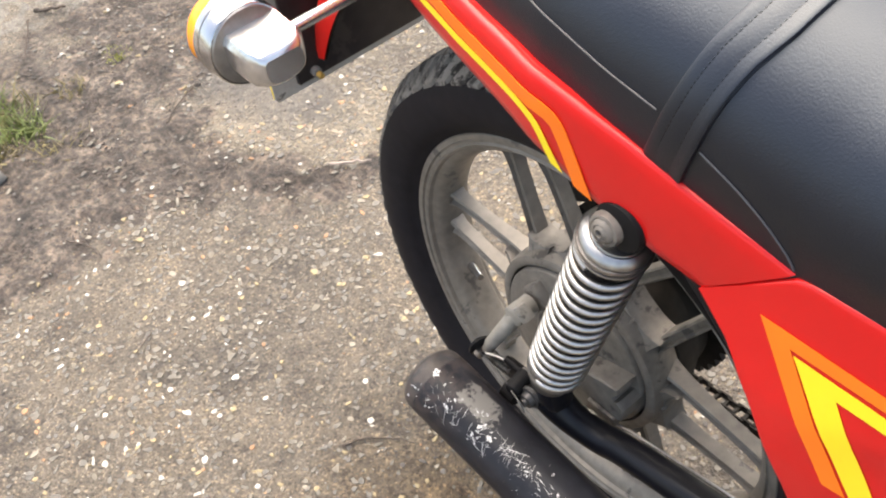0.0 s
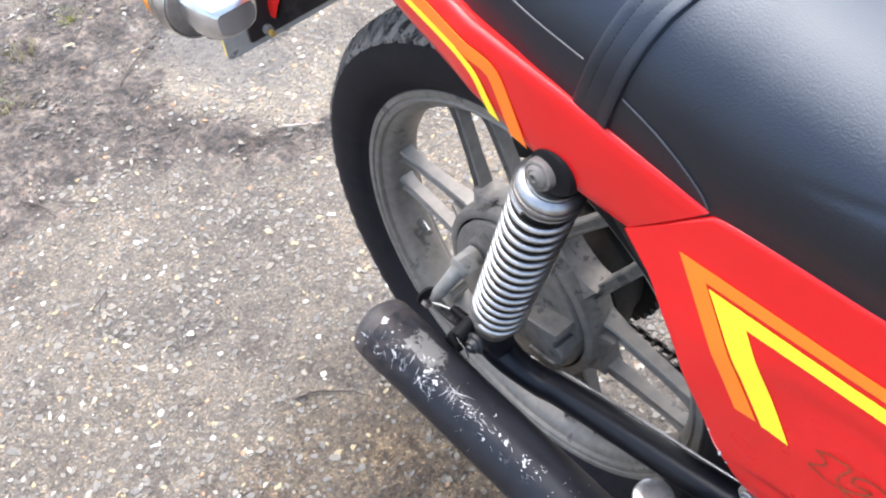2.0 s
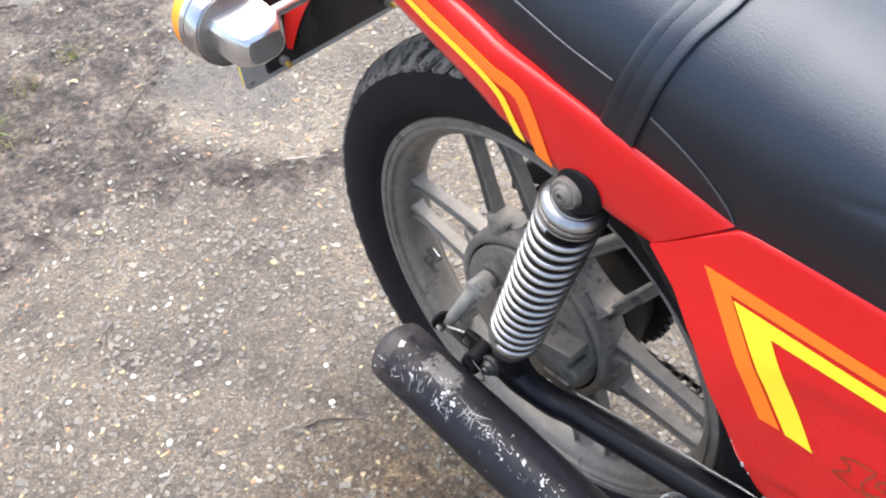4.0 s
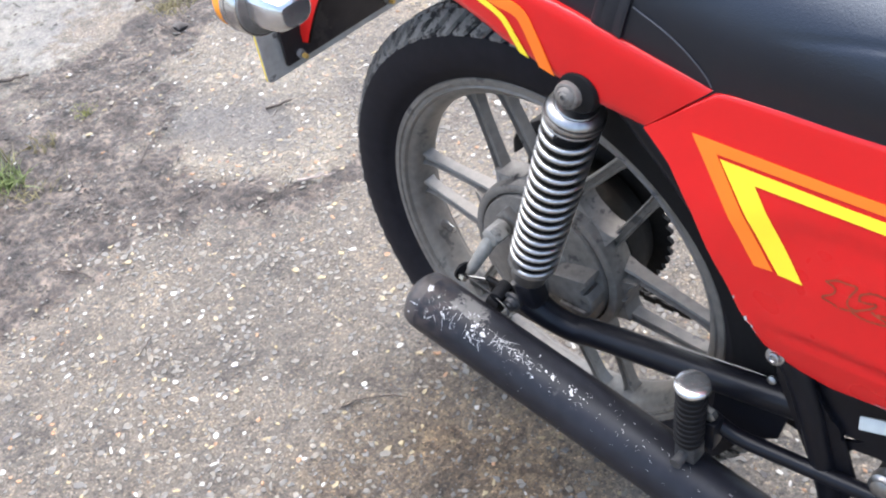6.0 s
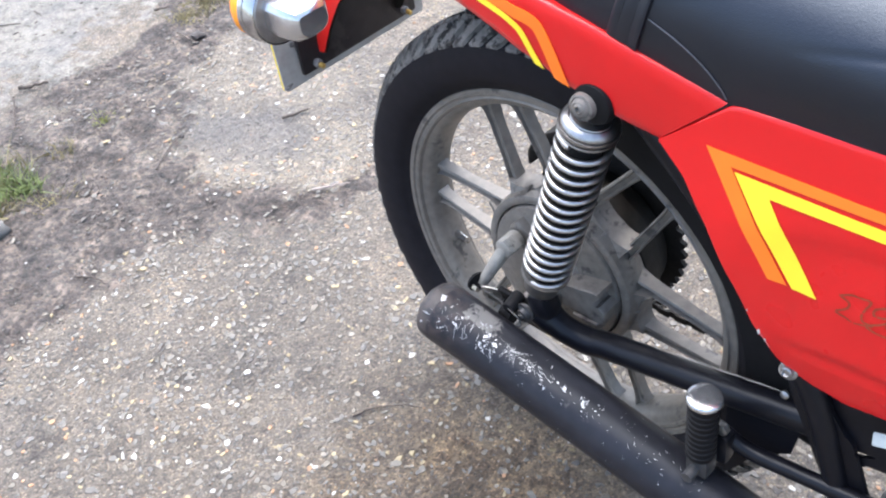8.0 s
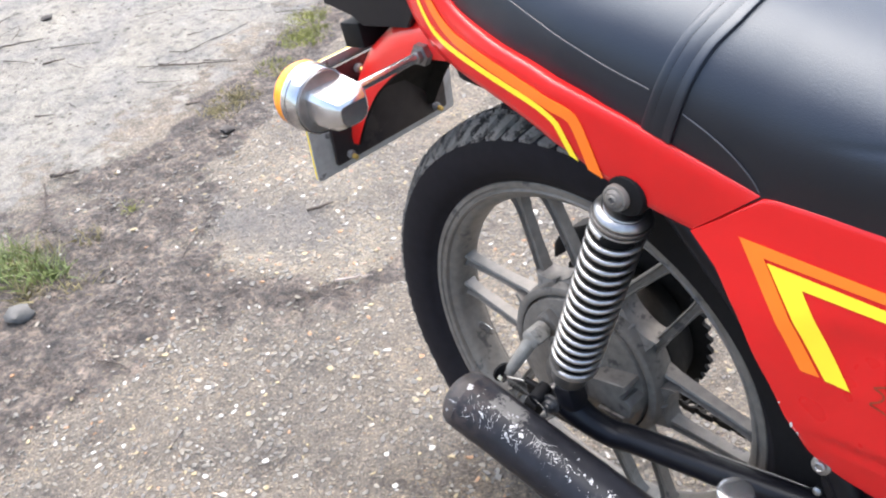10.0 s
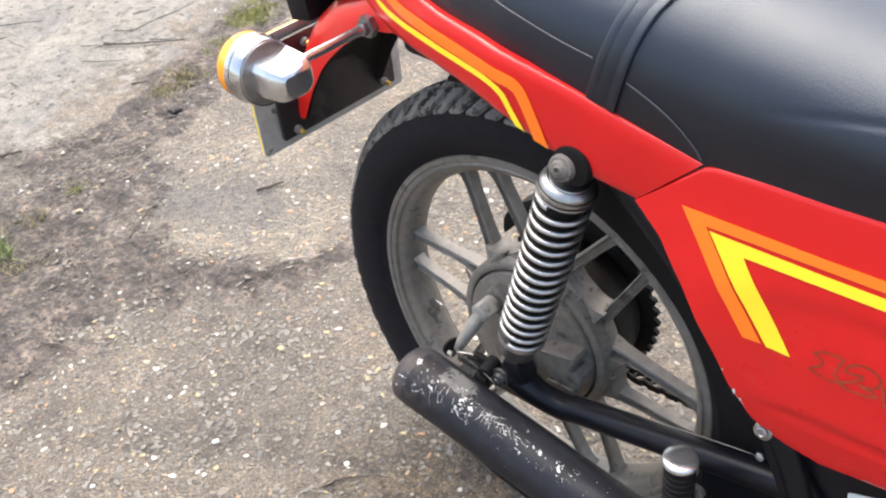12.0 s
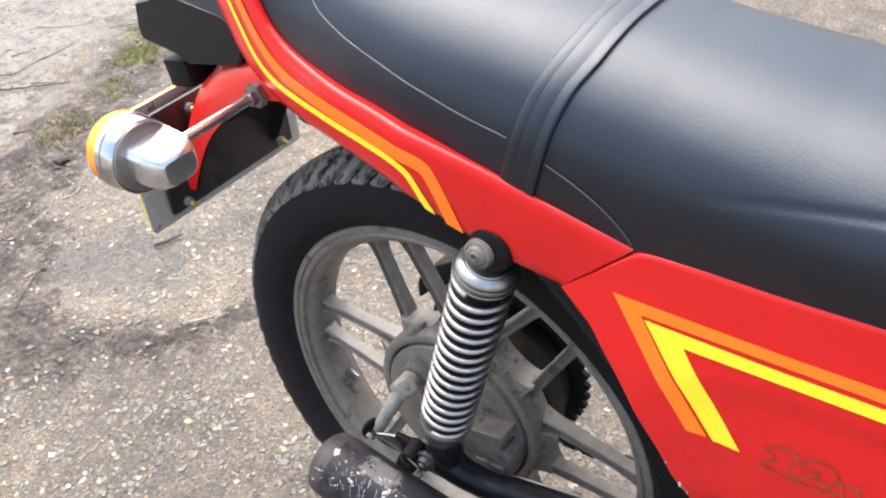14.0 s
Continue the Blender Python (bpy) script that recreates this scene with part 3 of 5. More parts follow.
# rear wheel
def ring_about_y(bm, profile, seg=96):
    """Turn a closed profile of (radius, y) about the axle."""
    rings = []
    for i in range(seg):
        t = 2 * math.pi * i / seg
        rings.append([Vector((r * math.cos(t), y, AXLE + r * math.sin(t))) for r, y in profile])
    loft(bm, rings, cyclic=True)
    return bm


def both_sides(half):
    """Close a half profile, given from the middle outwards and back, by its mirror image."""
    return half + [(r, -y) for r, y in reversed(half) if abs(y) > 1e-6]


rim_half = [(0.2135, 0.0), (0.2138, 0.010), (0.2155, 0.0145), (0.2172, 0.0185), (0.2212, 0.0222), (0.2258, 0.0245), (0.2275, 0.0292), (0.2298, 0.0303),
            (0.2315, 0.0286), (0.2345, 0.0286), (0.2358, 0.0308), (0.2412, 0.0312), (0.2428, 0.0295), (0.2428, 0.027), (0.2385, 0.0225), (0.232, 0.018), (0.2225, 0.012), (0.2225, 0.0)]
rear_wheel = part("rear_wheel", ring_about_y(bmesh.new(), both_sides(rim_half), 120), ALLOY, motorcycle, "dull grey cast alloy wheel with six pairs of spokes")
tyre_half = [(0.2315, 0.0), (0.2315, 0.022), (0.238, 0.0275), (0.2415, 0.0292), (0.2445, 0.0335), (0.2475, 0.0345), (0.2485, 0.0365), (0.257, 0.0395), (0.2665, 0.041), (0.276, 0.0405),
             (0.2825, 0.0385), (0.2845, 0.0378), (0.285, 0.0355), (0.2893, 0.029), (0.2925, 0.018), (0.294, 0.0)]
tyre_half = [(0.2425 + (r - 0.2425) * (1.29 if r > 0.2425 else 1.0), y * lerp_table(r, [0.245, 0.26], [1.0, 1.1])) for r, y in tyre_half]


def settle(bm):
    """Flatten the tyre a little where it stands on the ground."""
    for v in bm.verts:
        v.co.z = max(v.co.z, -0.0085)
    return bm


part("tyre", settle(ring_about_y(bmesh.new(), both_sides(tyre_half), 160)), RUBBER, rear_wheel, "black rubber tyre with a dusty tread")


def tread_blocks():
    bm = bmesh.new()
    count = 72
    for side in (-1, 1):
        for k in range(count):
            t0 = 2 * math.pi * (k + (0.25 if side > 0 else 0)) / count
            dt = 2 * math.pi / count
            # shoulder block, slanted, and a middle block beside the centre groove
            for (y0, y1), slant, wide in (((0.0195, 0.042), 0.75, 0.6), ((0.003, 0.0175), -0.35, 0.8)):
                corners = []
                for y, f in ((y0, 0.0), (y1, 1.0)):
                    r0 = lerp_table(y, [0, 0.02, 0.032, 0.042, 0.0455], [0.312, 0.31, 0.306, 0.2955, 0.2825])
                    r1 = lerp_table(y, [0, 0.02, 0.032, 0.042, 0.0455], [0.3185, 0.3168, 0.3128, 0.3, 0.286])
                    for h, rr in ((0, r0 - 0.003), (1, r1)):
                        for e in (0, wide):
                            t = t0 + dt * (e + slant * f)
                            corners.append((rr * math.cos(t), side * (y - 0.0006 * h * (2 * f - 1)), AXLE + rr * math.sin(t)))
                v = [bm.verts.new(c) for c in corners]
                for q in ((0, 1, 3, 2), (4, 6, 7, 5), (0, 4, 5, 1), (2, 3, 7, 6), (0, 2, 6, 4), (1, 5, 7, 3)):
                    bm.faces.new([v[i] for i in q])
    return bm


tread = part("tread", settle(tread_blocks()), TREAD, rear_wheel, "worn dusty tread blocks", smooth=False)


def spoke_mesh(angle, off):
    """One cast spoke with raised edges and a channel down its face."""
    bm = bmesh.new()
    c, s = math.cos(angle), math.sin(angle)
    section = [(-0.0078, -0.0095), (-0.0052, -0.0112), (-0.0034, -0.0052), (0.0034, -0.0052), (0.0052, -0.0112), (0.0078, -0.0095),
               (0.0078, 0.0095), (0.0052, 0.0112), (0.0034, 0.0052), (-0.0034, 0.0052), (-0.0052, 0.0112), (-0.0078, 0.0095)]
    rings = []
    for r, w, h in ((0.07, 1.25, 1.5), (0.088, 1.0, 1.15), (0.11, 0.85, 0.85), (0.15, 0.78, 0.72), (0.19, 0.8, 0.7), (0.206, 0.98, 0.78), (0.2165, 1.55, 1.0)):
        side = math.copysign(lerp_table(r, [0.07, 0.215], [0.0365, 0.0245]), off)
        rings.append([Vector((r * c - (side + u * w) * s, v * h, AXLE + r * s + (side + u * w) * c)) for u, v in section])
    loft(bm, rings)
    return bm


for k in range(6):
    for off in (-0.0245, 0.0245):
        part("spoke", spoke_mesh(radians(53.5 + 60 * k), off), ALLOY, rear_wheel, angle=30)
hub_bm = bmesh.new()
lathe(hub_bm, (0, -0.043, AXLE), (0, 1, 0), [(0.034, 0.07), (0.034, 0.0942), (0.0145, 0.0945), (0.0135, 0.0965), (0.0135, 0.1015), (0.0155, 0.1045), (0.024, 0.1065), (0.034, 0.1068), (0.055, 0.1), (0.062, 0.09), (0.075, 0.06), (0.1, 0.05), (0.105, 0.03)], 72)
hub = part("hub", hub_bm, DARKALLOY, rear_wheel, "dull brown-grey cast hub")


def spoke_web(angle):
    """The cast web that joins a pair of spokes to the hub, hollowed at its outer edge, with a rib down the middle."""
    bm = bmesh.new()
    c, s = math.cos(angle), math.sin(angle)

    def at(r, u, y):
        return (r * c - u * s, y, AXLE + r * s + u * c)

    rows = []
    for k in range(13):
        u = -0.031 + 0.062 * k / 12
        far = 0.1085 + 0.01 * (abs(u) / 0.031) ** 3
        near = math.sqrt(0.1 ** 2 - u * u)
        row = []
        for f, y in ((0.0, -0.0275), (0.15, -0.0235), (0.5, -0.0185), (0.86, -0.0155), (0.95, -0.0165), (1.0, -0.0155), (1.0, 0.012), (0.5, 0.014), (0.0, 0.016)):
            row.append(at(near + (far - near) * f, u, y))
        rows.append(row)
    loft(bm, rows)
    rib = [[at(r, u, y) for u, y in ((-0.0022, -0.012), (-0.0012, -0.012 - h), (0.0012, -0.012 - h), (0.0022, -0.012))] for r, h in ((0.096, 0.0165), (0.101, 0.0135), (0.106, 0.0095), (0.11, 0.005))]
    loft(bm, rib)
    return bm


for k in range(6):
    part("spoke_web", spoke_web(radians(53.5 + 60 * k)), DARKALLOY, rear_wheel, angle=25)
va = radians(198.5)
part("valve", tube(bmesh.new(), [(0.215 * math.cos(va), 0.003, AXLE + 0.215 * math.sin(va)), (0.2 * math.cos(va), -0.001, AXLE + 0.2 * math.sin(va)), (0.184 * math.cos(va), -0.006, AXLE + 0.184 * math.sin(va))], [0.006, 0.005, 0.004], 10), CHROME, rear_wheel, "small metal tyre valve")

# brake plate, its lever, rod and torque arm
brake = bmesh.new()
lathe(brake, (0, -0.026, AXLE), (0, -1, 0), [(-0.008, 0.0915), (0.004, 0.0915), (0.0058, 0.0905), (0.0065, 0.088), (0.0075, 0.06), (0.0085, 0.047), (0.013, 0.043), (0.016, 0.036), (0.032, 0.031), (0.036, 0.028), (0.04, 0.014)], 96)
# torque boss: a stepped block with a notch, standing well proud of the plate
outline = [(0.028, 0.281), (0.086, 0.279), (0.0905, 0.283), (0.0915, 0.3), (0.084, 0.3065), (0.0795, 0.3045), (0.077, 0.309), (0.085, 0.3215), (0.083, 0.3265), (0.036, 0.3155), (0.028, 0.308)]
rings = []
for y, k in ((-0.028, 1.0), (-0.0545, 1.0), (-0.0565, 0.985), (-0.0575, 0.95)):
    rings.append([(0.059 + (x - 0.059) * k, y, 0.3 + (z - 0.3) * k) for x, z in outline])
loft(brake, rings)
box(brake, (0.066, -0.05, 0.274), (0.036, 0.022, 0.012), (0, -4, 0), 0.002)
box(brake, (-0.04, -0.036, 0.341), (0.03, 0.016, 0.03), (0, 40, 0), 0.006)
brake_plate = part("brake_plate", brake, DARKALLOY, motorcycle, "weathered grey alloy brake plate")
lev = bmesh.new()
LEV0, LEV1 = Vector((-0.040, -0.064, 0.3395)), Vector((-0.060, -0.094, 0.290))
tube(lev, [LEV0, LEV0.lerp(LEV1, 0.35), LEV0.lerp(LEV1, 0.75), LEV1], [0.0095, 0.0088, 0.0076, 0.0066], 10)
lathe(lev, LEV0 + Vector((0, 0.016, 0)), (0, -1, 0), [(0, 0.0115), (0.024, 0.0115), (0.026, 0.009)], 20)
box(lev, LEV0 + Vector((0.010, -0.002, 0.010)), (0.018, 0.013, 0.011), (0, 40, 0), 0.002)
brake_lever = part("brake_lever", lev, PALEALLOY, motorcycle, "pale grey cast brake lever")
part("rubber_boot", lathe(bmesh.new(), LEV1 + Vector((-0.010, -0.002, 0.002)), (1, -0.25, 0), [(0, 0.009), (0.003, 0.0125), (0.006, 0.0125), (0.009, 0.007)], 20), PLASTIC, brake_lever)
part("adjuster_nut", lathe(bmesh.new(), LEV1 + Vector((-0.006, -0.008, 0)), (1, -0.1, 0), [(0, 0.0035), (0.001, 0.0055), (0.009, 0.0055), (0.010, 0.003)], 6), CHROME, brake_lever)
rod = bmesh.new()
tube(rod, smooth_line([LEV1 + Vector((0.0, -0.006, 0)), (-0.03, -0.088, 0.288), (0.03, -0.068, 0.266), (0.09, -0.055, 0.27), (0.2, -0.055, 0.2985), (0.3, -0.055, 0.324), (0.36, -0.055, 0.339)]), 0.0018, 8)
brake_rod = part("brake_rod", rod, STEEL, motorcycle, "thin plated brake rod")
part("return_spring", tube(bmesh.new(), [(-0.063 + 0.0005 * i, -0.088 + 0.006 * math.cos(i * 1.1), AXLE - 0.02 + 0.006 * math.sin(i * 1.1)) for i in range(70)], 0.0008, 6), GUNMETAL, brake_rod)
part("wire_loop", tube(bmesh.new(), smooth_line([LEV1 + Vector((0.004, -0.008, 0.0)), (-0.035, -0.106, 0.2965), (-0.012, -0.112, 0.302), (0.008, -0.119, 0.307), (0.022, -0.1215, 0.304), (0.025, -0.122, 0.2955), (0.015, -0.122, 0.288), (0.0, -0.12, 0.284)]), 0.0008, 7), GUNMETAL, brake_rod, "bent steel wire hooked round the lower bolt")
part("rubber_stop", lathe(bmesh.new(), (0.0, -0.094, 0.3055), (0.12, -1, -0.1), [(0, 0.0085), (0.02, 0.0085), (0.0225, 0.0078), (0.024, 0.005), (0.0245, 0.001)], 20), PLASTIC, brake_rod, "black rubber stop")
part("cable_end", tube(bmesh.new(), [(-0.036, -0.0885, 0.2905), (-0.005, -0.088, 0.289)], 0.004, 12), PLASTIC, brake_rod)

# swinging arm and its fittings
def arm_axis(x):
    return Vector((x, -0.0775 + 0.0167 * x, 0.2527 + 0.2247 * x))


sw = bmesh.new()
tube(sw, smooth_line([(0.03, -0.092, 0.3), (0.055, -0.088, 0.284), (0.085, -0.08, 0.2735), arm_axis(0.12), arm_axis(0.25), arm_axis(0.37)]), [0.018, 0.018, 0.0178, 0.0175, 0.017, 0.0165, 0.016, 0.0158] + [0.0155] * 23, 18)
fork_end = bmesh.new()
box(fork_end, (-0.015, -0.084, 0.272), (0.045, 0.008, 0.034), (0, -4, 0), 0.004)
piv = bmesh.new()
tube(piv, [arm_axis(0.37) + Vector((0, -0.02, 0.002)), arm_axis(0.37) + Vector((0, 0.175, 0.002))], 0.021, 20)
brk = bmesh.new()
box(brk, (0.038, -0.094, 0.317), (0.027, 0.028, 0.034), (0, -18, 0), 0.009)
box(brk, (0.02, -0.086, 0.276), (0.05, 0.014, 0.03), (0, 0, 0), 0.004)
swingarm = part("swingarm", sw, BLACK, motorcycle, "gloss black tubular swinging arm")
part("pivot_tube", piv, BLACK, swingarm)
part("shock_bracket", brk, BLACK, swingarm)
part("fork_end", fork_end, BLACK, swingarm)
part("weld_seam", tube(bmesh.new(), [arm_axis(0.1) + Vector((0, 0.0105, 0.0108)), arm_axis(0.27) + Vector((0, 0.0105, 0.0108))], 0.0009, 6), STEEL, swingarm)
part("axle_nut", lathe(bmesh.new(), (0.0, -0.090, AXLE), (0, -1, 0), [(0, 0.016), (0.003, 0.016), (0.003, 0.0125), (0.013, 0.0125), (0.013, 0.007), (0.02, 0.0065)], 6), STEEL, motorcycle)
part("axle", tube(bmesh.new(), [(0, -0.1, AXLE), (0, 0.11, AXLE)], 0.007, 14), STEEL, motorcycle)
part("chain_adjuster", lathe(bmesh.new(), (0.004, -0.109, 0.2865), (-1, 0, 0.1), [(0, 0.006), (0.0, 0.011), (0.016, 0.0115), (0.0175, 0.0095)], 20), PLASTIC, motorcycle, "black rubber bush")

# sprocket, chain and chain guard on the far side
spr = bmesh.new()
teeth = 41
outline = []
for k in range(teeth * 4):
    t = 2 * math.pi * k / (teeth * 4)
    outline.append(((0.1075, 0.1075, 0.1015, 0.1015)[k % 4] * math.cos(t), (0.1075, 0.1075, 0.1015, 0.1015)[k % 4] * math.sin(t)))
fr = [spr.verts.new((x, 0.0765, AXLE + z)) for x, z in outline]
bk = [spr.verts.new((x, 0.0825, AXLE + z)) for x, z in outline]
fi = [spr.verts.new((x * 0.3, 0.0765, AXLE + z * 0.3)) for x, z in outline]
bi = [spr.verts.new((x * 0.3, 0.0825, AXLE + z * 0.3)) for x, z in outline]
for i in range(len(outline)):
    j = (i + 1) % len(outline)
    for a, b in ((fr, bk), (bk, bi), (bi, fi), (fi, fr)):
        spr.faces.new((a[i], a[j], b[j], b[i]))
sprocket = part("sprocket", spr, GRIME, motorcycle, "oily black toothed chain wheel")
part("sprocket_carrier", lathe(bmesh.new(), (0, 0.013, AXLE), (0, 1, 0), [(0, 0.06), (0.001, 0.093), (0.005, 0.097), (0.03, 0.097), (0.036, 0.092), (0.056, 0.088), (0.0565, 0.04)], 48), GRIME, sprocket, "dirty dark drum behind the spokes")


def chain_links():
    bm = bmesh.new()
    path = []
    for k in range(46):
        path.append((0.47 - 0.0127 * k, AXLE + 0.064 + 0.041 * min(1, k / 37)))
    path = [(x, z) for x, z in path if x > 0.0]
    for k in range(20):
        a = math.pi / 2 + math.pi * (k + 0.5) / 20
        path.append((0.105 * math.cos(a), AXLE + 0.105 * math.sin(a)))
    for k in range(37):
        x = 0.0127 * k
        path.append((x, AXLE - 0.105 + 0.058 * k / 37 - 0.012 * math.sin(math.pi * k / 37)))
    for i in range(len(path) - 1):
        (x0, z0), (x1, z1) = path[i], path[i + 1]
        a = math.degrees(math.atan2(z1 - z0, x1 - x0))
        wide = 0.005 if i % 2 else 0.0075
        for y in (-wide, wide):
            box(bm, ((x0 + x1) / 2, 0.0795 + y, (z0 + z1) / 2), (0.0175, 0.0016, 0.0095), (0, -a, 0))
        lathe(bm, (x0, 0.071, z0), (0, 1, 0), [(0, 0.003), (0.017, 0.003)], 6)
    return bm


tagged(part("chain", chain_links(), GRIME, motorcycle, "oily black drive chain", smooth=False))
cg = bmesh.new()
guard_line = [(0.139 * math.cos(radians(a)), AXLE + 0.139 * math.sin(radians(a)), k) for a, k in ((149, 0.35), (147, 0.8), (142, 1.0), (130, 1.0), (115, 1.0), (100, 1.0), (90, 1.0))] + [(x, AXLE + 0.139 - 0.1 * x, 1.0) for x in (0.1, 0.2, 0.32)]
grid_shell(cg, [[(x, 0.0785 + (y - 0.0785) * k, z + dz * k) for x, z, k in guard_line] for y, dz in ((0.060, -0.026), (0.0605, -0.006), (0.065, 0.0), (0.092, 0.0), (0.0965, -0.006), (0.097, -0.034))], (0, 0, -0.003))
part("chain_guard", cg, PLASTIC, motorcycle, "black plastic chain guard")


# shock absorbers
S_TOP, S_LOW = Vector((0.129, -0.106, 0.6274)), Vector((0.031, -0.102, 0.312))


def shock():
    axis = (S_LOW - S_TOP)
    length = axis.length
    d = axis.normalized()
    a, b, _ = frame_of(d)
    body = bmesh.new()
    lathe(body, S_TOP, d, [(0.02, 0.010), (0.021, 0.0185), (0.0222, 0.0192), (0.0218, 0.0205), (0.0232, 0.0232), (0.0265, 0.0262), (0.0282, 0.0264), (0.0285, 0.024), (0.0295, 0.024), (0.0298, 0.0276), (0.0316, 0.0282), (0.0333, 0.0276), (0.0336, 0.0245), (0.0352, 0.0245),
                           (0.0357, 0.0276), (0.037, 0.0281), (0.0384, 0.0274), (0.039, 0.012)], 48)
    top = part("shock_absorber", body, OLDCHROME, motorcycle, "spring shock absorber with a pitted chrome cap")
    damper = bmesh.new()
    lathe(damper, S_TOP + d * 0.045, d, [(0, 0.0188), (0.18, 0.0188), (0.215, 0.02)], 28)
    part("damper", damper, PLASTIC, top, "black damper tube inside the spring")
    s0, s1, turns = 0.0435, length - 0.077, 15
    pts = []
    for k in range(turns * 28 + 1):
        f = k / (turns * 28)
        t = 2 * math.pi * turns * f
        pts.append(S_TOP + d * (s0 + (s1 - s0) * f) + (a * math.cos(t) + b * math.sin(t)) * 0.0244)
    part("coil_spring", tube(bmesh.new(), pts, 0.0029, 10), SPRING, top, "bare polished steel coil spring", angle=80)
    low = bmesh.new()
    lathe(low, S_TOP + d * (length - 0.076), d, [(0, 0.012), (0.0, 0.0255), (0.004, 0.0265), (0.008, 0.0225), (0.012, 0.0205), (0.03, 0.0195), (0.034, 0.016), (0.04, 0.008)], 32)
    part("lower_collar", low, STEEL, top, "grey spring seat and clevis")
    eye = bmesh.new()
    lathe(eye, S_TOP + Vector((0.005, 0.03, 0.003)), (0, -1, 0), [(0, 0.018), (0.003, 0.0202), (0.04, 0.0202), (0.045, 0.0185), (0.047, 0.012)], 32)
    part("upper_eye", eye, PLASTIC, top, "black rubber mounting eye")
    bolt = bmesh.new()
    lathe(bolt, S_TOP + Vector((0, -0.0135, 0.002)), (0, -1, 0.1), [(0, 0.0125), (0.007, 0.0125), (0.0092, 0.0118), (0.0098, 0.0098), (0.0092, 0.009), (0.0108, 0.0084), (0.0122, 0.006), (0.0118, 0.0052), (0.0128, 0.0044), (0.0132, 0.003), (0.0105, 0.0022)], 28)
    part("top_nut", bolt, DARKALLOY, top, "dull domed steel nut")
    lo = bmesh.new()
    lathe(lo, S_LOW + Vector((-0.012, -0.002, -0.013)), (0, -1, 0), [(0, 0.0125), (0.004, 0.0125), (0.0045, 0.0085), (0.0095, 0.0078), (0.01, 0.0045), (0.013, 0.004)], 18)
    part("lower_bolt", lo, GUNMETAL, top, "steel bolt and washer")
    return top


right_shock = shock()
left_shock = mirrored(right_shock)
left_shock["label"] = "spring shock absorber with a pitted chrome cap"
for ch in list(right_shock.children):
    c = mirrored(ch, parent=left_shock)
    if ch.get("label"):
        c["label"] = ch["label"]


# silencer
def pipe_axis(x):
    return Vector((x, -0.1559 + 0.062 * x, 0.2819 - 0.2402 * x))


PIPE_DIR = (pipe_axis(1) - pipe_axis(0)).normalized()
PIPE_R = 0.0347
pa, pb, _ = frame_of(PIPE_DIR)
END_X = -0.0745
run = (pipe_axis(0.52) - pipe_axis(END_X)).length
pipe = bmesh.new()
lathe(pipe, pipe_axis(END_X), PIPE_DIR, [(0.012, 0.031), (0.016, PIPE_R), (0.02, PIPE_R + 0.0006), (0.06, PIPE_R), (run * 0.5, PIPE_R), (run - 0.05, PIPE_R), (run, 0.02)], 48)
silencer = part("silencer", pipe, SILENCER, motorcycle, "long black tubular silencer with scuffed and chipped paint")
cap = bmesh.new()
lathe(cap, pipe_axis(END_X), PIPE_DIR, [(0.012, 0.012), (-0.006, 0.014), (-0.006, 0.02), (-0.002, 0.027), (0.003, 0.0325), (0.009, PIPE_R), (0.017, PIPE_R + 0.0004)], 48)
part("end_cap", cap, RUST, silencer, "rusty rounded end of the pipe")
part("lower_seam", tube(bmesh.new(), [pipe_axis(x) + Vector((0, -0.012, -PIPE_R + 0.002)) for x in (-0.02, 0.2, 0.45)], 0.003, 8), GRIME, silencer)


def on_pipe(x, ang, lift=0.0004):
    """A place on the pipe's skin, ang in degrees from straight up towards the camera's side."""
    t = radians(ang)
    up = (Vector((0, 0, 1)) - PIPE_DIR * PIPE_DIR.z).normalized()
    side = PIPE_DIR.cross(up).normalized()
    if side.y > 0:
        side = -side
    return pipe_axis(x) + (up * math.cos(t) + side * math.sin(t)) * (PIPE_R + lift)


def chips(name, material, spots, seed, label):
    """Small ragged flakes lying on the pipe's skin."""
    rng = random.Random(seed)
    bm = bmesh.new()
    for x0, x1, a0, a1, count, size, streak in spots:
        for _ in range(count):
            x, a = rng.uniform(x0, x1), rng.gauss((a0 + a1) / 2, (a1 - a0) / 3.2)
            r = size * rng.uniform(0.3, 1.0) ** 1.4
            turn, thin = rng.choice((1.1, -0.3, 0.5, 1.4)) + rng.gauss(0, 0.3), rng.uniform(0.25, 0.75)
            # a flake is a few splinters that share one middle
            for _ in range(rng.randint(2, 4)):
                k = rng.randint(4, 6)
                turn += rng.gauss(0, 0.5)
                cu, cv = rng.gauss(0, r * 0.5), rng.gauss(0, r * 0.5)
                c, sn = math.cos(turn), math.sin(turn)
                ring = []
                for i in range(k):
                    t = 2 * math.pi * (i + rng.uniform(-0.3, 0.3)) / k
                    u, v = r * math.cos(t) * rng.uniform(0.35, 1.25), r * thin * math.sin(t) * rng.uniform(0.3, 1.2)
                    uu, vv = cu + streak * (u * c - v * sn), cv + u * sn + v * c
                    ring.append(bm.verts.new(on_pipe(x + uu, a + math.degrees(vv / PIPE_R), 0.0005 + 0.0002 * rng.random())))
                bm.faces.new(ring)
    for f in bm.faces:
        f.normal_update()
    return part(name, bm, material, silencer, label, smooth=False)


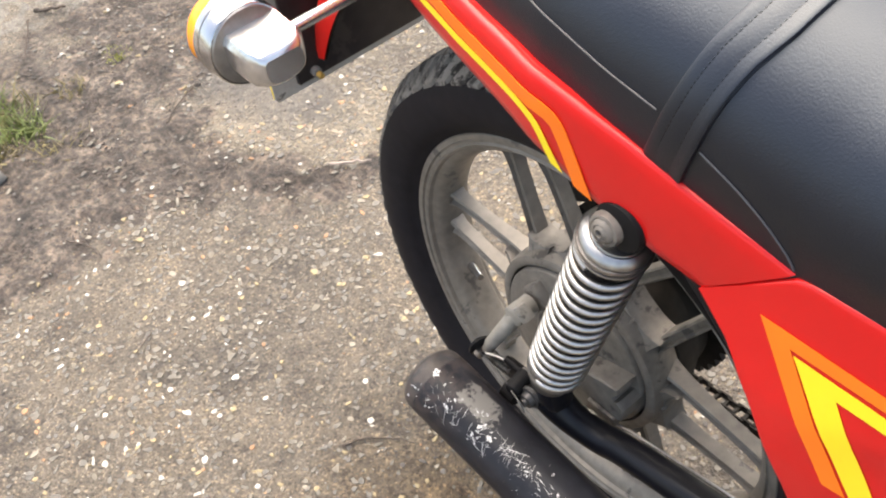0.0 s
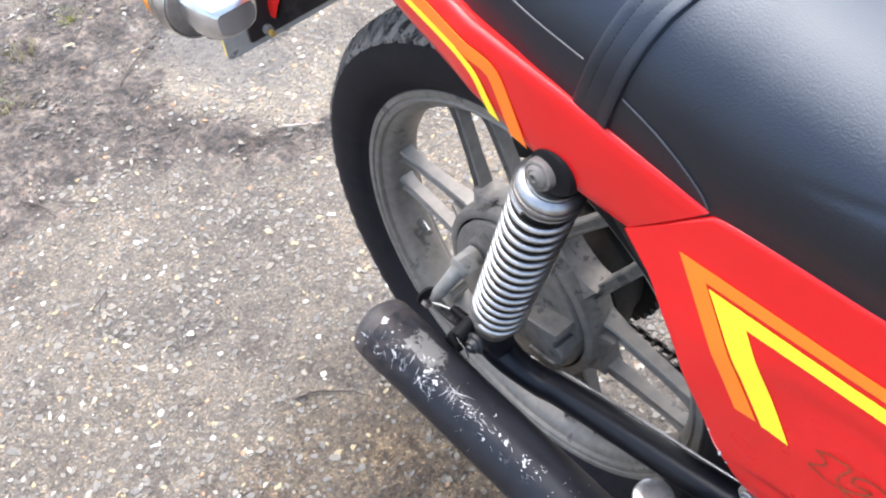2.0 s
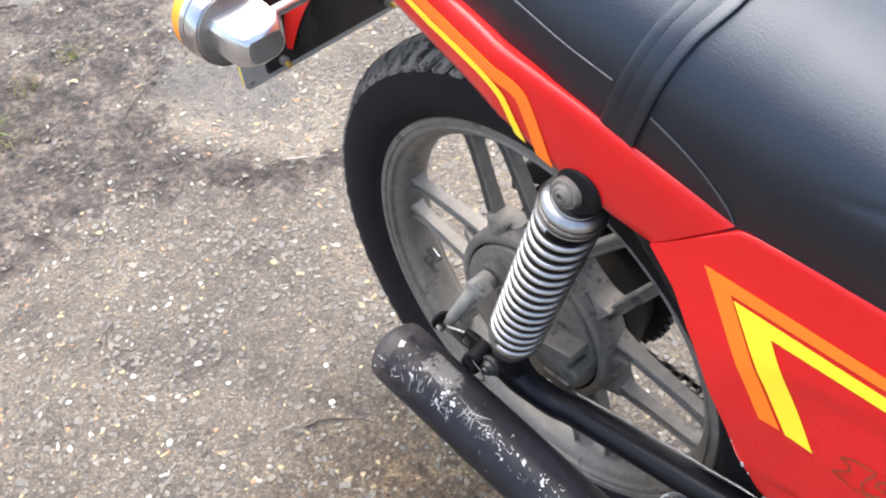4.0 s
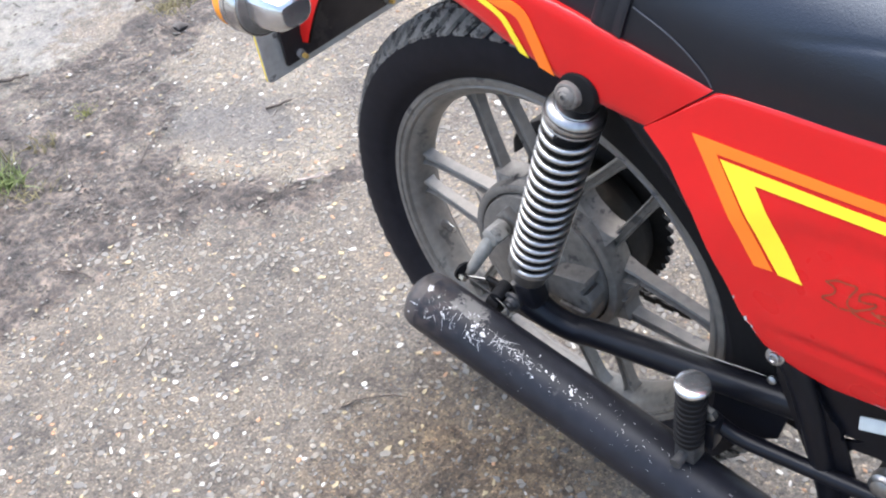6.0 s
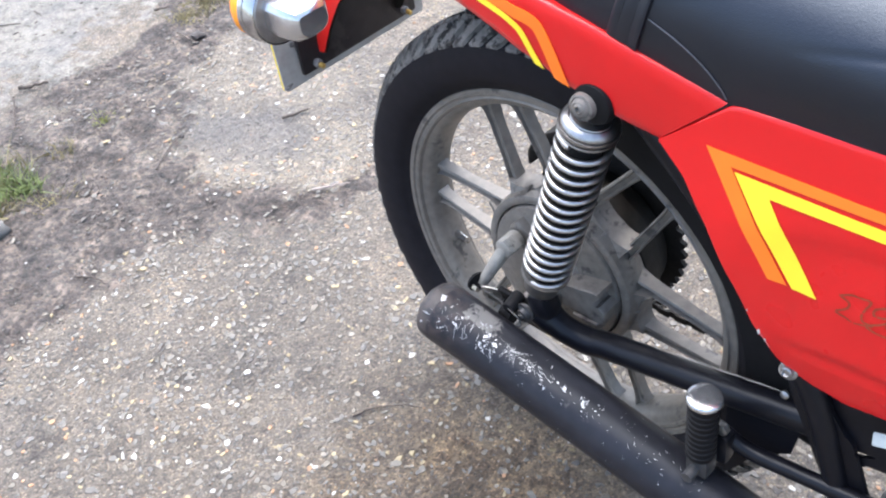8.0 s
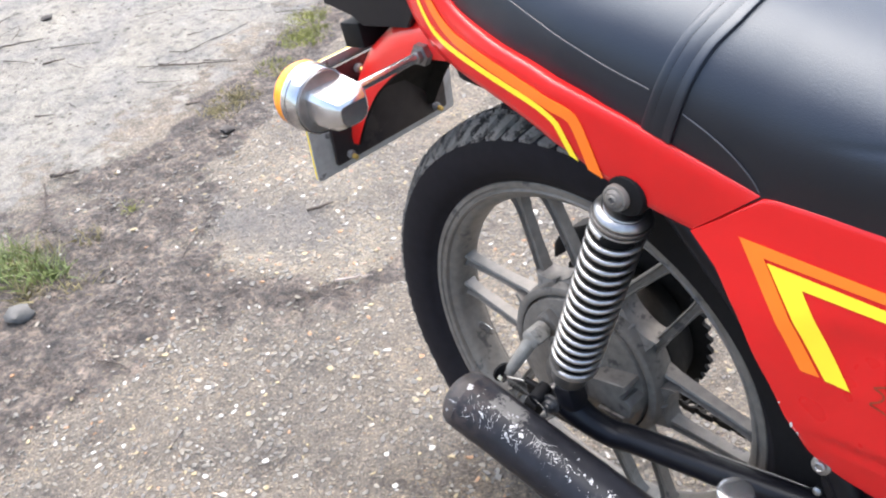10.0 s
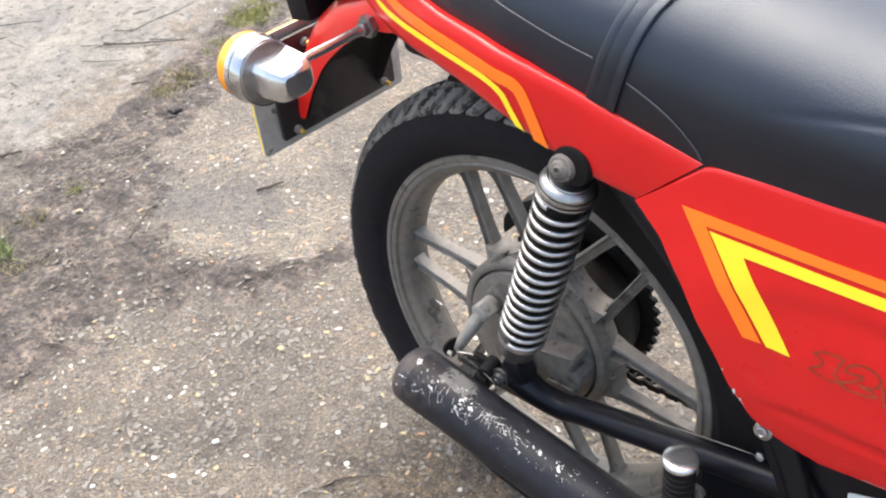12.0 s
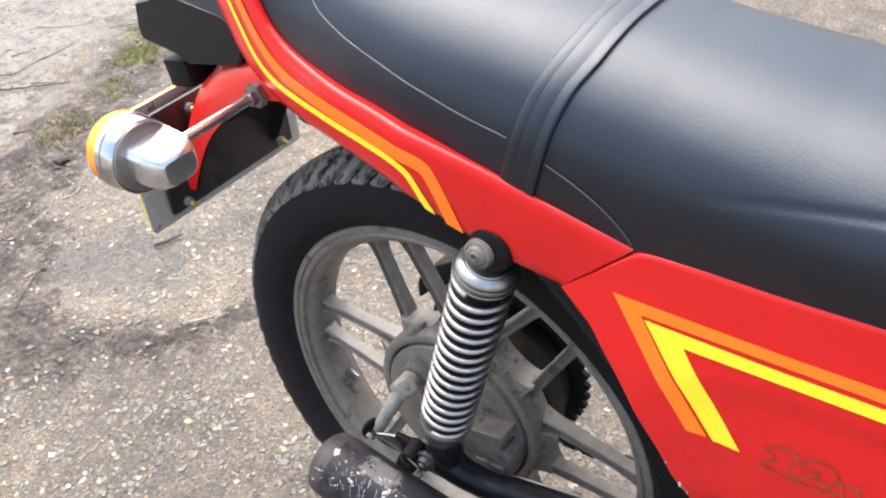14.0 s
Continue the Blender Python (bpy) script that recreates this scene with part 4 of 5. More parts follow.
def scratches(name, material, spots, seed, label):
    """Fine scratched lines on the pipe's skin, in families that cross one another."""
    rng = random.Random(seed)
    bm = bmesh.new()
    for x0, x1, a0, a1, count, run_mm, lean0, width in spots:
        for _ in range(count):
            x, a = rng.uniform(x0, x1), rng.uniform(a0, a1)
            lean = radians(lean0 + rng.gauss(0, 14))
            half = run_mm * 0.0005 * rng.uniform(0.45, 1.1)
            w = width * rng.uniform(0.3, 0.85)
            bow = rng.gauss(0, 0.04)
            left, right = [], []
            for k in range(6):
                f = -1 + 0.4 * k
                u, v = half * f * math.cos(lean), half * f * math.sin(lean) + half * bow * (1 - f * f)
                ww = w * (1 - 0.7 * abs(f) ** 3) * rng.uniform(0.7, 1.2)
                du, dv = -math.sin(lean) * ww, math.cos(lean) * ww
                for out, sg in ((left, 1), (right, -1)):
                    out.append(bm.verts.new(on_pipe(x + u + du * sg, a + math.degrees((v + dv * sg) / PIPE_R), 0.0005)))
            for k in range(5):
                bm.faces.new((left[k], left[k + 1], right[k + 1], right[k]))
    return part(name, bm, material, silencer, label, smooth=False)


chips("chipped_paint", CHIP, [(-0.032, -0.024, 20, 40, 7, 0.0032, 1.0), (-0.066, -0.056, 40, 66, 6, 0.0022, 1.0), (-0.062, -0.055, 0, 14, 4, 0.0024, 1.0), (-0.05, -0.036, 40, 70, 6, 0.0014, 1.0),
                            (0.006, 0.026, 14, 34, 16, 0.0026, 1.0), (-0.008, 0.012, -4, 20, 12, 0.0022, 0.8), (0.002, 0.014, 34, 50, 5, 0.0022, 1.0), (0.055, 0.075, 14, 26, 9, 0.0015, 1.3), (0.08, 0.09, 26, 38, 7, 0.0016, 0.7), (0.098, 0.108, 10, 20, 7, 0.0015, 2.2),
                            (0.126, 0.138, 4, 30, 13, 0.0015, 1.2), (0.143, 0.152, -2, 18, 9, 0.0009, 1.0), (0.08, 0.085, -6, -2, 2, 0.0016, 1.4), (0.17, 0.2, -18, 30, 8, 0.0007, 1.2), (0.18, 0.27, 0, 65, 14, 0.0005, 1.6), (0.02, 0.17, 20, 60, 18, 0.0005, 1.5), (0.3, 0.33, 20, 55, 18, 0.0008, 3.5)], 7, "paint chipped to bright metal")["kind"] = "stuff"
scratches("scratched_paint", CHIP, [(-0.02, 0.026, 10, 50, 10, 13, 62, 0.00024), (-0.015, 0.03, 14, 50, 8, 13, -18, 0.0002), (0.028, 0.056, 8, 30, 11, 15, 72, 0.00024), (0.024, 0.06, 8, 30, 9, 22, -14, 0.00022), (0.055, 0.08, 12, 28, 7, 10, 58, 0.0002),
                              (0.06, 0.11, 10, 36, 9, 9, 5, 0.0002), (-0.05, -0.02, 20, 60, 10, 9, 50, 0.0002), (0.1, 0.15, 5, 45, 12, 6, 20, 0.00018), (0.15, 0.3, 0, 60, 22, 5, 30, 0.00018)], 11, "fine crossing scratches through the black paint")["kind"] = "stuff"

# ---- bodywork ----
SIDE_X = [-0.30, -0.2, -0.11, -0.02, 0.06, 0.11, 0.2, 0.26]
SIDE_Y = [-0.05, -0.068, -0.092, -0.11, -0.122, -0.119, -0.1105, -0.104]


def side_y(x, z=0):
    return lerp_table(x, SIDE_X, SIDE_Y)


UP = smooth_line([(-0.157, 0, 0.9), (-0.140, 0, 0.85), (-0.122, 0, 0.807), (-0.109, 0, 0.779), (-0.093, 0, 0.757), (-0.066, 0, 0.742), (-0.017, 0, 0.7295), (0.036, 0, 0.7225), (0.084, 0, 0.7125), (0.127, 0, 0.702), (0.161, 0, 0.6915), (0.204, 0, 0.6785), (0.2485, 0, 0.6655)], 4)
LO = smooth_line([(-0.237, 0, 0.87), (-0.218, 0, 0.825), (-0.197, 0, 0.783), (-0.175, 0, 0.744), (-0.158, 0, 0.7175), (-0.133, 0, 0.699), (-0.084, 0, 0.6835), (-0.02, 0, 0.676), (0.032, 0, 0.6665), (0.069, 0, 0.656), (0.108, 0, 0.64), (0.148, 0, 0.625), (0.193, 0, 0.6155)], 4)


def tail_cowl():
    rows = []
    cols = list(zip(UP, LO))
    rows.append([(u.x, side_y(u.x) + 0.012, u.z - 0.001) for u, lo in cols])
    rows.append([(u.x, side_y(u.x) + 0.004, u.z + 0.0015) for u, lo in cols])
    for f, dy in ((0.0, 0.0), (0.03, -0.0012), (0.2, -0.002), (0.5, -0.0025), (0.85, -0.002), (0.97, -0.001), (1.0, 0.0015)):
        rows.append([(u.x + (lo.x - u.x) * f, side_y(u.x + (lo.x - u.x) * f) + dy, u.z + (lo.z - u.z) * f) for u, lo in cols])
    rows.append([(lo.x, side_y(lo.x) + 0.014, lo.z + 0.003) for u, lo in cols])
    bm = bmesh.new()
    grid_shell(bm, rows, (0, 0.003, 0))
    return part("tail_cowl", bm, RED, motorcycle, "glossy red tail cowl with yellow and orange pinstripes", angle=50)


cowl = tail_cowl()


def below_edge(p):
    """Whether a place lies past the cowl's lower edge."""
    return p.z < lerp_table(p.x, [q.x for q in LO], [q.z for q in LO]) + 0.0012


def decal(name, pts, width, material, parent, y_of=side_y, lift=0.0034):
    """A flat tape along points in (x, z), trimmed where it runs off the cowl's lower edge."""
    line = smooth_line([(x, 0, z) for x, z in pts], 8)
    bm = bmesh.new()
    rows = []
    for side in (0.5, -0.5):
        edge = []
        for i, p in enumerate(line):
            d = (line[min(i + 1, len(line) - 1)] - line[max(i - 1, 0)]).normalized()
            q = p + Vector((-d.z, 0, d.x)) * width * side
            if p.x > 0.03 and below_edge(q):
                break
            edge.append(q)
        run = [0.0]
        for a, b in zip(edge, edge[1:]):
            run.append(run[-1] + (b - a).length)
        row = []
        for k in range(61):
            x, z = (lerp_table(run[-1] * k / 60, run, [v[axis] for v in edge]) for axis in (0, 2))
            row.append((x, y_of(x, z) - lift, z))
        rows.append(row)
    grid_shell(bm, rows, (0, 0.0006, 0))
    return part(name, bm, material, parent)


decal("yellow_stripe", [(-0.192, 0.848), (-0.165, 0.793), (-0.143, 0.752), (-0.125, 0.7255), (-0.104, 0.7115), (-0.075, 0.704), (-0.02, 0.698), (0.033, 0.6915), (0.054, 0.687), (0.0635, 0.6825), (0.069, 0.6755), (0.0755, 0.6645), (0.0853, 0.6493), (0.098, 0.6293)], 0.006, YELLOW, cowl)
decal("orange_stripe", [(-0.172, 0.855), (-0.146, 0.8), (-0.125, 0.76), (-0.102, 0.733), (-0.078, 0.7195), (-0.05, 0.7135), (0.01, 0.705), (0.053, 0.6985), (0.0745, 0.6945), (0.0835, 0.6895), (0.0885, 0.681), (0.0955, 0.666), (0.1045, 0.645), (0.116, 0.618)], 0.0118, ORANGE, cowl)
left_cowl = mirrored(cowl)
left_cowl["label"] = "glossy red tail cowl with yellow and orange pinstripes"
for ch in list(cowl.children):
    mirrored(ch, parent=left_cowl)
# hump joining the two sides behind the seat
hump = bmesh.new()
rows = []
for x, z, w in ((-0.245, 0.868, 0.058), (-0.252, 0.885, 0.05), (-0.24, 0.905, 0.05), (-0.2, 0.912, 0.06), (-0.165, 0.9, 0.075)):
    rows.append([(x - 0.012 * math.cos(t) ** 2 * 0 , w * math.cos(t), z - 0.02 * abs(math.cos(t)) ** 3) for t in (math.pi * i / 16 for i in range(17))])
grid_shell(hump, rows, (0, 0, -0.004))
part("tail_hump", hump, RED, motorcycle)

# side panels with the chevron tapes
PANEL_TOP = [(0.195, 0.617), (0.215, 0.634), (0.236, 0.652), (0.2515, 0.6645), (0.262, 0.6668), (0.305, 0.6685), (0.355, 0.669), (0.46, 0.672), (0.6, 0.676), (0.63, 0.67)]
PANEL_LOW = [(0.195, 0.616), (0.221, 0.593), (0.2465, 0.557), (0.266, 0.525), (0.284, 0.498), (0.296, 0.4756), (0.309, 0.459), (0.318, 0.443), (0.332, 0.4315), (0.352, 0.4255), (0.38, 0.4216), (0.408, 0.427), (0.448, 0.4334), (0.6, 0.462), (0.63, 0.5)]


def panel_y(x, z):
    """The panel's face: a gentle bulge, a crease above its lower edge and a shallow waist under the tape."""
    y = lerp_table(z, [0.42, 0.475, 0.53, 0.57, 0.605, 0.63, 0.68], [-0.125, -0.1252, -0.125, -0.1215, -0.1155, -0.1115, -0.105])
    crease = lerp_table(x, [0.3, 0.334, 0.372, 0.41, 0.6], [0.462, 0.47, 0.4742, 0.4765, 0.479])
    if z < crease:
        y += 0.16 * (crease - z)
    y += 0.0032 * math.exp(-((z - crease + 0.004) / 0.0045) ** 2) * max(0, min(1, (x - 0.3) / 0.05))
    waist = lerp_table(x, [0.27, 0.3, 0.37, 0.6], [0.55, 0.575, 0.588, 0.59])
    y += 0.0045 / (1 + math.exp((z - waist) / 0.0045)) * max(0, min(1, (x - 0.27) / 0.06))
    return y


def side_panel():
    bm = bmesh.new()
    rows = []
    for i in range(110):
        x = 0.195 + 0.435 * (i / 109) ** 1.25
        top, low = (lerp_table(x, [p[0] for p in t], [p[1] for p in t]) for t in (PANEL_TOP, PANEL_LOW))
        tall = top - low
        row = []
        for d, dy in ((0.0005, 0.009), (0.0002, 0.004), (0.0, 0.0018), (-0.0008, 0.0005)):
            row.append((x, panel_y(x, top) + dy, top + d * min(1, tall / 0.02)))
        for j in range(1, 44):
            z = top - tall * j / 44
            row.append((x, panel_y(x, z), z))
        for d, dy in ((0.0006, 0.0006), (0.0, 0.002), (0.0, 0.007)):
            row.append((x, panel_y(x, low) + dy, low + d * min(1, tall / 0.02)))
        rows.append(row)
    grid_shell(bm, rows, (0.0006, 0.003, 0))
    return part("side_panel", bm, RED, motorcycle, "glossy red side panel with orange and yellow chevrons", angle=50)


panel = side_panel()


def flat_tape(name, outline, material, parent, lift=0.0006):
    """A flat tape of any outline, draped over the panel."""
    bm = bmesh.new()
    v = [bm.verts.new((x, 0, z)) for x, z in outline]
    f = bm.faces.new(v)
    bmesh.ops.triangulate(bm, faces=[f])
    bmesh.ops.subdivide_edges(bm, edges=list(bm.edges), cuts=7, use_grid_fill=True)
    for w in bm.verts:
        w.co.y = panel_y(w.co.x, w.co.z) - lift
    r = bmesh.ops.extrude_face_region(bm, geom=list(bm.faces))
    bmesh.ops.translate(bm, vec=(0, -0.0003, 0), verts=[e for e in r["geom"] if isinstance(e, bmesh.types.BMVert)])
    return part(name, bm, material, parent)


flat_tape("orange_bar", [(0.2375, 0.628), (0.2605, 0.618), (0.36, 0.619), (0.6, 0.622), (0.6, 0.632), (0.36, 0.6275)], ORANGE, panel)
flat_tape("orange_leg", [(0.2375, 0.628), (0.305, 0.532), (0.3205, 0.5328), (0.2605, 0.618)], ORANGE, panel)
flat_tape("yellow_bar", [(0.264, 0.615), (0.295, 0.604), (0.36, 0.605), (0.6, 0.608), (0.6, 0.618), (0.36, 0.6145)], YELLOW, panel)
flat_tape("yellow_leg", [(0.264, 0.615), (0.325, 0.5315), (0.345, 0.5315), (0.295, 0.604)], YELLOW, panel)
# worn outlined numerals, and the strokes of a sign too faded to read
def faded_outline(name, pts, width):
    """A worn painted line, broken in places, draped over the panel."""
    rng = random.Random(len(pts))
    line = smooth_line([(x, 0, z) for x, z in pts], 4)
    bm = bmesh.new()
    for a, b in zip(line, line[1:]):
        if rng.random() < 0.06:
            continue
        d = (b - a).normalized()
        side = Vector((-d.z, 0, d.x)) * width / 2
        a, b = a - d * width * 0.2, b + d * width * 0.2
        bm.faces.new([bm.verts.new((q.x, panel_y(q.x, q.z) - 0.0006, q.z)) for q in (a - side * rng.uniform(0.6, 1.3), b - side, b + side * rng.uniform(0.6, 1.3), a + side)])
    return part(name, bm, FADED, panel, "faded brown outline", smooth=False)


faded_outline("numeral", [(0.3613, 0.545), (0.3688, 0.5495), (0.3762, 0.5505), (0.3842, 0.5508), (0.381, 0.541), (0.38, 0.534), (0.3825, 0.5304), (0.3891, 0.53), (0.3758, 0.5254), (0.3695, 0.527), (0.361, 0.529), (0.3685, 0.536), (0.369, 0.542), (0.3613, 0.545)], 0.0017)
faded_outline("numeral", [(0.388, 0.5403), (0.388, 0.5456), (0.3949, 0.551), (0.404, 0.552), (0.411, 0.5485), (0.413, 0.543), (0.4095, 0.5365), (0.405, 0.535), (0.3985, 0.5345), (0.413, 0.53), (0.4024, 0.526), (0.393, 0.525), (0.3844, 0.5279), (0.3923, 0.5333), (0.3998, 0.5403), (0.3992, 0.5433), (0.394, 0.541), (0.388, 0.5403)], 0.0018)
for x, z, w, turn in ((0.4165, 0.535, 0.014, -75), (0.423, 0.543, 0.012, 12), (0.428, 0.537, 0.013, -60), (0.424, 0.526, 0.013, 8), (0.436, 0.531, 0.018, 55), (0.445, 0.54, 0.012, 5), (0.45, 0.53, 0.015, -60)):
    c, s = math.cos(radians(turn)), math.sin(radians(turn))
    h = 0.0017
    flat_tape("faded_bar", [(x + a * w / 2 * c - b * h / 2 * s, z + a * w / 2 * s + b * h / 2 * c) for a, b in ((-1, -1), (1, -1), (1, 1), (-1, 1))], FADED, panel)
# white nicks where the paint has chipped along the rear edge
for x, z, w, h in ((0.3035, 0.4705, 0.0028, 0.0065), (0.3095, 0.4635, 0.002, 0.004), (0.2915, 0.4895, 0.0016, 0.003), (0.336, 0.4325, 0.004, 0.0014)):
    flat_tape("paint_chip", [(x - w / 2, z + h * 0.2), (x - w * 0.1, z - h / 2), (x + w / 2, z - h * 0.25), (x + w * 0.2, z + h / 2)], CHIP, panel)
left_panel = mirrored(panel)
left_panel["label"] = "glossy red side panel with orange and yellow chevrons"
for ch in list(panel.children):
    if ch.name.split(".")[0] not in ("faded_bar", "paint_chip", "numeral"):
        mirrored(ch, parent=left_panel)
bolt = bmesh.new()
lathe(bolt, (0.330, -0.1135, 0.431), (0, -1, 0.25), [(0, 0.0055), (0.0, 0.0086), (0.0018, 0.0086), (0.0026, 0.0075), (0.0028, 0.0055), (0.0052, 0.0052), (0.006, 0.0036), (0.0045, 0.0026)], 24)
part("panel_bolt", bolt, STEEL, motorcycle, "steel bolt with a broad washer")
bolt = bmesh.new()
lathe(bolt, (0.322, -0.0925, 0.373), (0, -1, 0.25), [(0, 0.0042), (0.003, 0.0042), (0.0045, 0.002)], 12)
part("frame_bolt", bolt, STEEL, motorcycle)



# seat
SEAT_X = [-0.16, -0.13, -0.1, -0.06, 0.0, 0.06, 0.155, 0.25, 0.35, 0.45, 0.56, 0.66]
SEAT_TOP = [0.878, 0.862, 0.848, 0.836, 0.824, 0.814, 0.801, 0.786, 0.774, 0.768, 0.766, 0.766]
SEAT_LOW = [0.86, 0.806, 0.753, 0.735, 0.729, 0.717, 0.69, 0.664, 0.6675, 0.671, 0.675, 0.678]
SEAT_W = [0.078, 0.083, 0.091, 0.098, 0.108, 0.115, 0.1165, 0.1165, 0.118, 0.118, 0.108, 0.088]


def seat_roundness(x):
    """The seat's section is rounder towards its tail."""
    return lerp_table(x, [-0.08, 0.11], [2.15, 2.7])


def seat_point(x, t, lift=0.0):
    """A place on the seat's skin; t runs from 0 at its right edge over the top to pi."""
    low, top, w = (lerp_table(x, SEAT_X, s) for s in (SEAT_LOW, SEAT_TOP, SEAT_W))
    c, s = math.cos(t), math.sin(t)
    e = 2 / seat_roundness(x)
    y = -w * math.copysign(abs(c) ** e, c)
    y *= 1 - lerp_table(x, [0.12, 0.25], [0.02, 0.105]) * (1 - max(s, 0)) ** 4
    z = low + (top - low) * max(s, 0) ** e
    nrm = Vector((0, -c, max(s, 0.05) * 1.5)).normalized()
    return Vector((x, y, z)) + nrm * lift


def build_seat():
    bm = bmesh.new()
    rings = []
    n = 96
    xs = [-0.158 + (0.66 + 0.158) * i / 110 for i in range(111)]
    for x in xs:
        ring = []
        for i in range(n + 1):
            t = math.pi * i / n
            p = seat_point(x, t)
            # a fold in the cover ahead of the strap
            if x > 0.285 and p.y < 0:
                d = p.z - lerp_table(x, [0.28, 0.2955, 0.348, 0.402, 0.5, 0.66], [0.722, 0.7262, 0.7345, 0.7405, 0.744, 0.745])
                fade = min(1.0, (x - 0.285) / 0.05)
                p += Vector((0, -0.6, 0.8)) * fade * -0.0016 * math.exp(-(d / 0.0022) ** 2)
            ring.append(p)
        w = lerp_table(x, SEAT_X, SEAT_W)
        low = lerp_table(x, SEAT_X, SEAT_LOW)
        ring.append(Vector((x, w - 0.012, low - 0.03)))
        ring.append(Vector((x, -w + 0.012, low - 0.03)))
        rings.append(ring)
    loft(bm, rings)
    return part("seat", bm, VINYL, motorcycle, "long padded black vinyl seat with a grab strap", angle=60)


seat = build_seat()


STRAP_Z = [0.69, 0.7, 0.717, 0.73, 0.745, 0.758, 0.773, 0.787, 0.795]
STRAP_REAR = [0.144, 0.147, 0.152, 0.1555, 0.1597, 0.163, 0.167, 0.1722, 0.1748]
STRAP_FRONT = [0.172, 0.1745, 0.1795, 0.183, 0.1868, 0.1905, 0.1957, 0.2035, 0.2055]


def strap_point(f, t, lift):
    """A place on the strap: f runs from its rear edge to its front edge, t over the seat."""
    z = seat_point(0.17, t).z
    x = (1 - f) * lerp_table(z, STRAP_Z, STRAP_REAR) + f * lerp_table(z, STRAP_Z, STRAP_FRONT)
    return seat_point(x, t, lift)


def strap():
    bm = bmesh.new()
    rows = []
    for f, h in ((0.0, -0.0003), (0.012, 0.0007), (0.05, 0.0014), (0.12, 0.0018), (0.25, 0.002), (0.29, 0.00175), (0.33, 0.002), (0.5, 0.0022), (0.65, 0.0021), (0.69, 0.00185), (0.73, 0.0022), (0.88, 0.0028), (0.96, 0.0034), (0.99, 0.003), (1.0, -0.0008)):
        rows.append([strap_point(f, math.pi * (0.008 + 0.984 * i / 60), h) for i in range(61)])
    grid_shell(bm, rows, (0, 0, -0.0025))
    return part("grab_strap", bm, VINYL, seat, "stitched black vinyl strap across the seat")


strap()
for f in (0.29, 0.69):
    st = bmesh.new()
    for i in range(3, 92):
        tube(st, [strap_point(f, math.pi * (i + k) / 95, 0.0017) for k in (0.0, 0.6)], 0.00035, 4)
    part("stitching", st, PLASTIC, seat)


def seat_at_height(x, z):
    low, top = lerp_table(x, SEAT_X, SEAT_LOW), lerp_table(x, SEAT_X, SEAT_TOP)
    f = max(0.02, min(0.98, (z - low) / (top - low)))
    return math.asin(f ** (seat_roundness(x) / 2))


def piping(pts):
    line = [seat_point(p.x, seat_at_height(p.x, p.z), 0.0005) for p in smooth_line([(x, 0, z) for x, z in pts], 8)]
    return tube(bmesh.new(), line, 0.0007, 6)


part("piping", piping([(-0.05, 0.7945), (-0.042, 0.788), (-0.03, 0.781), (0.0, 0.7705), (0.049, 0.7575), (0.1085, 0.7415), (0.152, 0.732)]), THREAD, seat)
part("piping", piping([(0.183, 0.7195), (0.208, 0.7078), (0.2275, 0.6945), (0.2415, 0.6795), (0.2475, 0.6685)]), THREAD, seat)

# inner guard under the seat, closing the gap above the wheel
inner = bmesh.new()
rows = []
for k in range(25):
    a = radians(100 - 95 * k / 24)
    r = 0.355
    rows.append([(r * math.cos(a), y, AXLE + r * math.sin(a) - 0.006 * (abs(y) / 0.05) ** 3) for y in (-0.062, -0.058, -0.045, -0.02, 0.02, 0.045, 0.058, 0.062)])
grid_shell(inner, rows, (0, 0, 0.004))
part("inner_mudguard", inner, PLASTIC, motorcycle, "black plastic inner mudguard")
# dark tray and frame rails under the seat
tray = bmesh.new()
box(tray, (0.24, 0, 0.655), (0.7, 0.15, 0.05), (0, 4, 0), 0.01)
part("seat_pan", tray, PLASTIC, motorcycle)
box_bm = bmesh.new()
box(box_bm, (0.37, 0.0, 0.52), (0.10, 0.15, 0.2), None, 0.015)
part("battery_box", box_bm, PLASTIC, motorcycle, "black plastic battery box")
for y in (-0.085, 0.085):
    rail = bmesh.new()
    tube(rail, smooth_line([(-0.06, y, 0.69), (0.13, y, 0.635), (0.35, y, 0.62), (0.6, y, 0.62)]), 0.011, 12)
    part("frame_rail", rail, BLACK, motorcycle)
    stay = bmesh.new()
    tube(stay, smooth_line([(0.14, y, 0.632), (0.24, y, 0.53), (0.335, y * 1.06, 0.41), (0.375, y * 1.06, 0.31), (0.40, y, 0.22)]), 0.0125, 14)
    part("frame_stay", stay, BLACK, motorcycle)
# black rear mudguard skirt between wheel and panel
sk = bmesh.new()
rows = []
for k in range(21):
    a = radians(75 - 78 * k / 20)
    rows.append([(r * math.cos(a), y, AXLE + r * math.sin(a)) for r, y in ((0.262, -0.05), (0.29, -0.055), (0.33, -0.058), (0.37, -0.06))])
grid_shell(sk, rows, (0, 0.004, 0))
part("splash_guard", sk, PLASTIC, motorcycle, "black plastic splash guard ahead of the wheel")

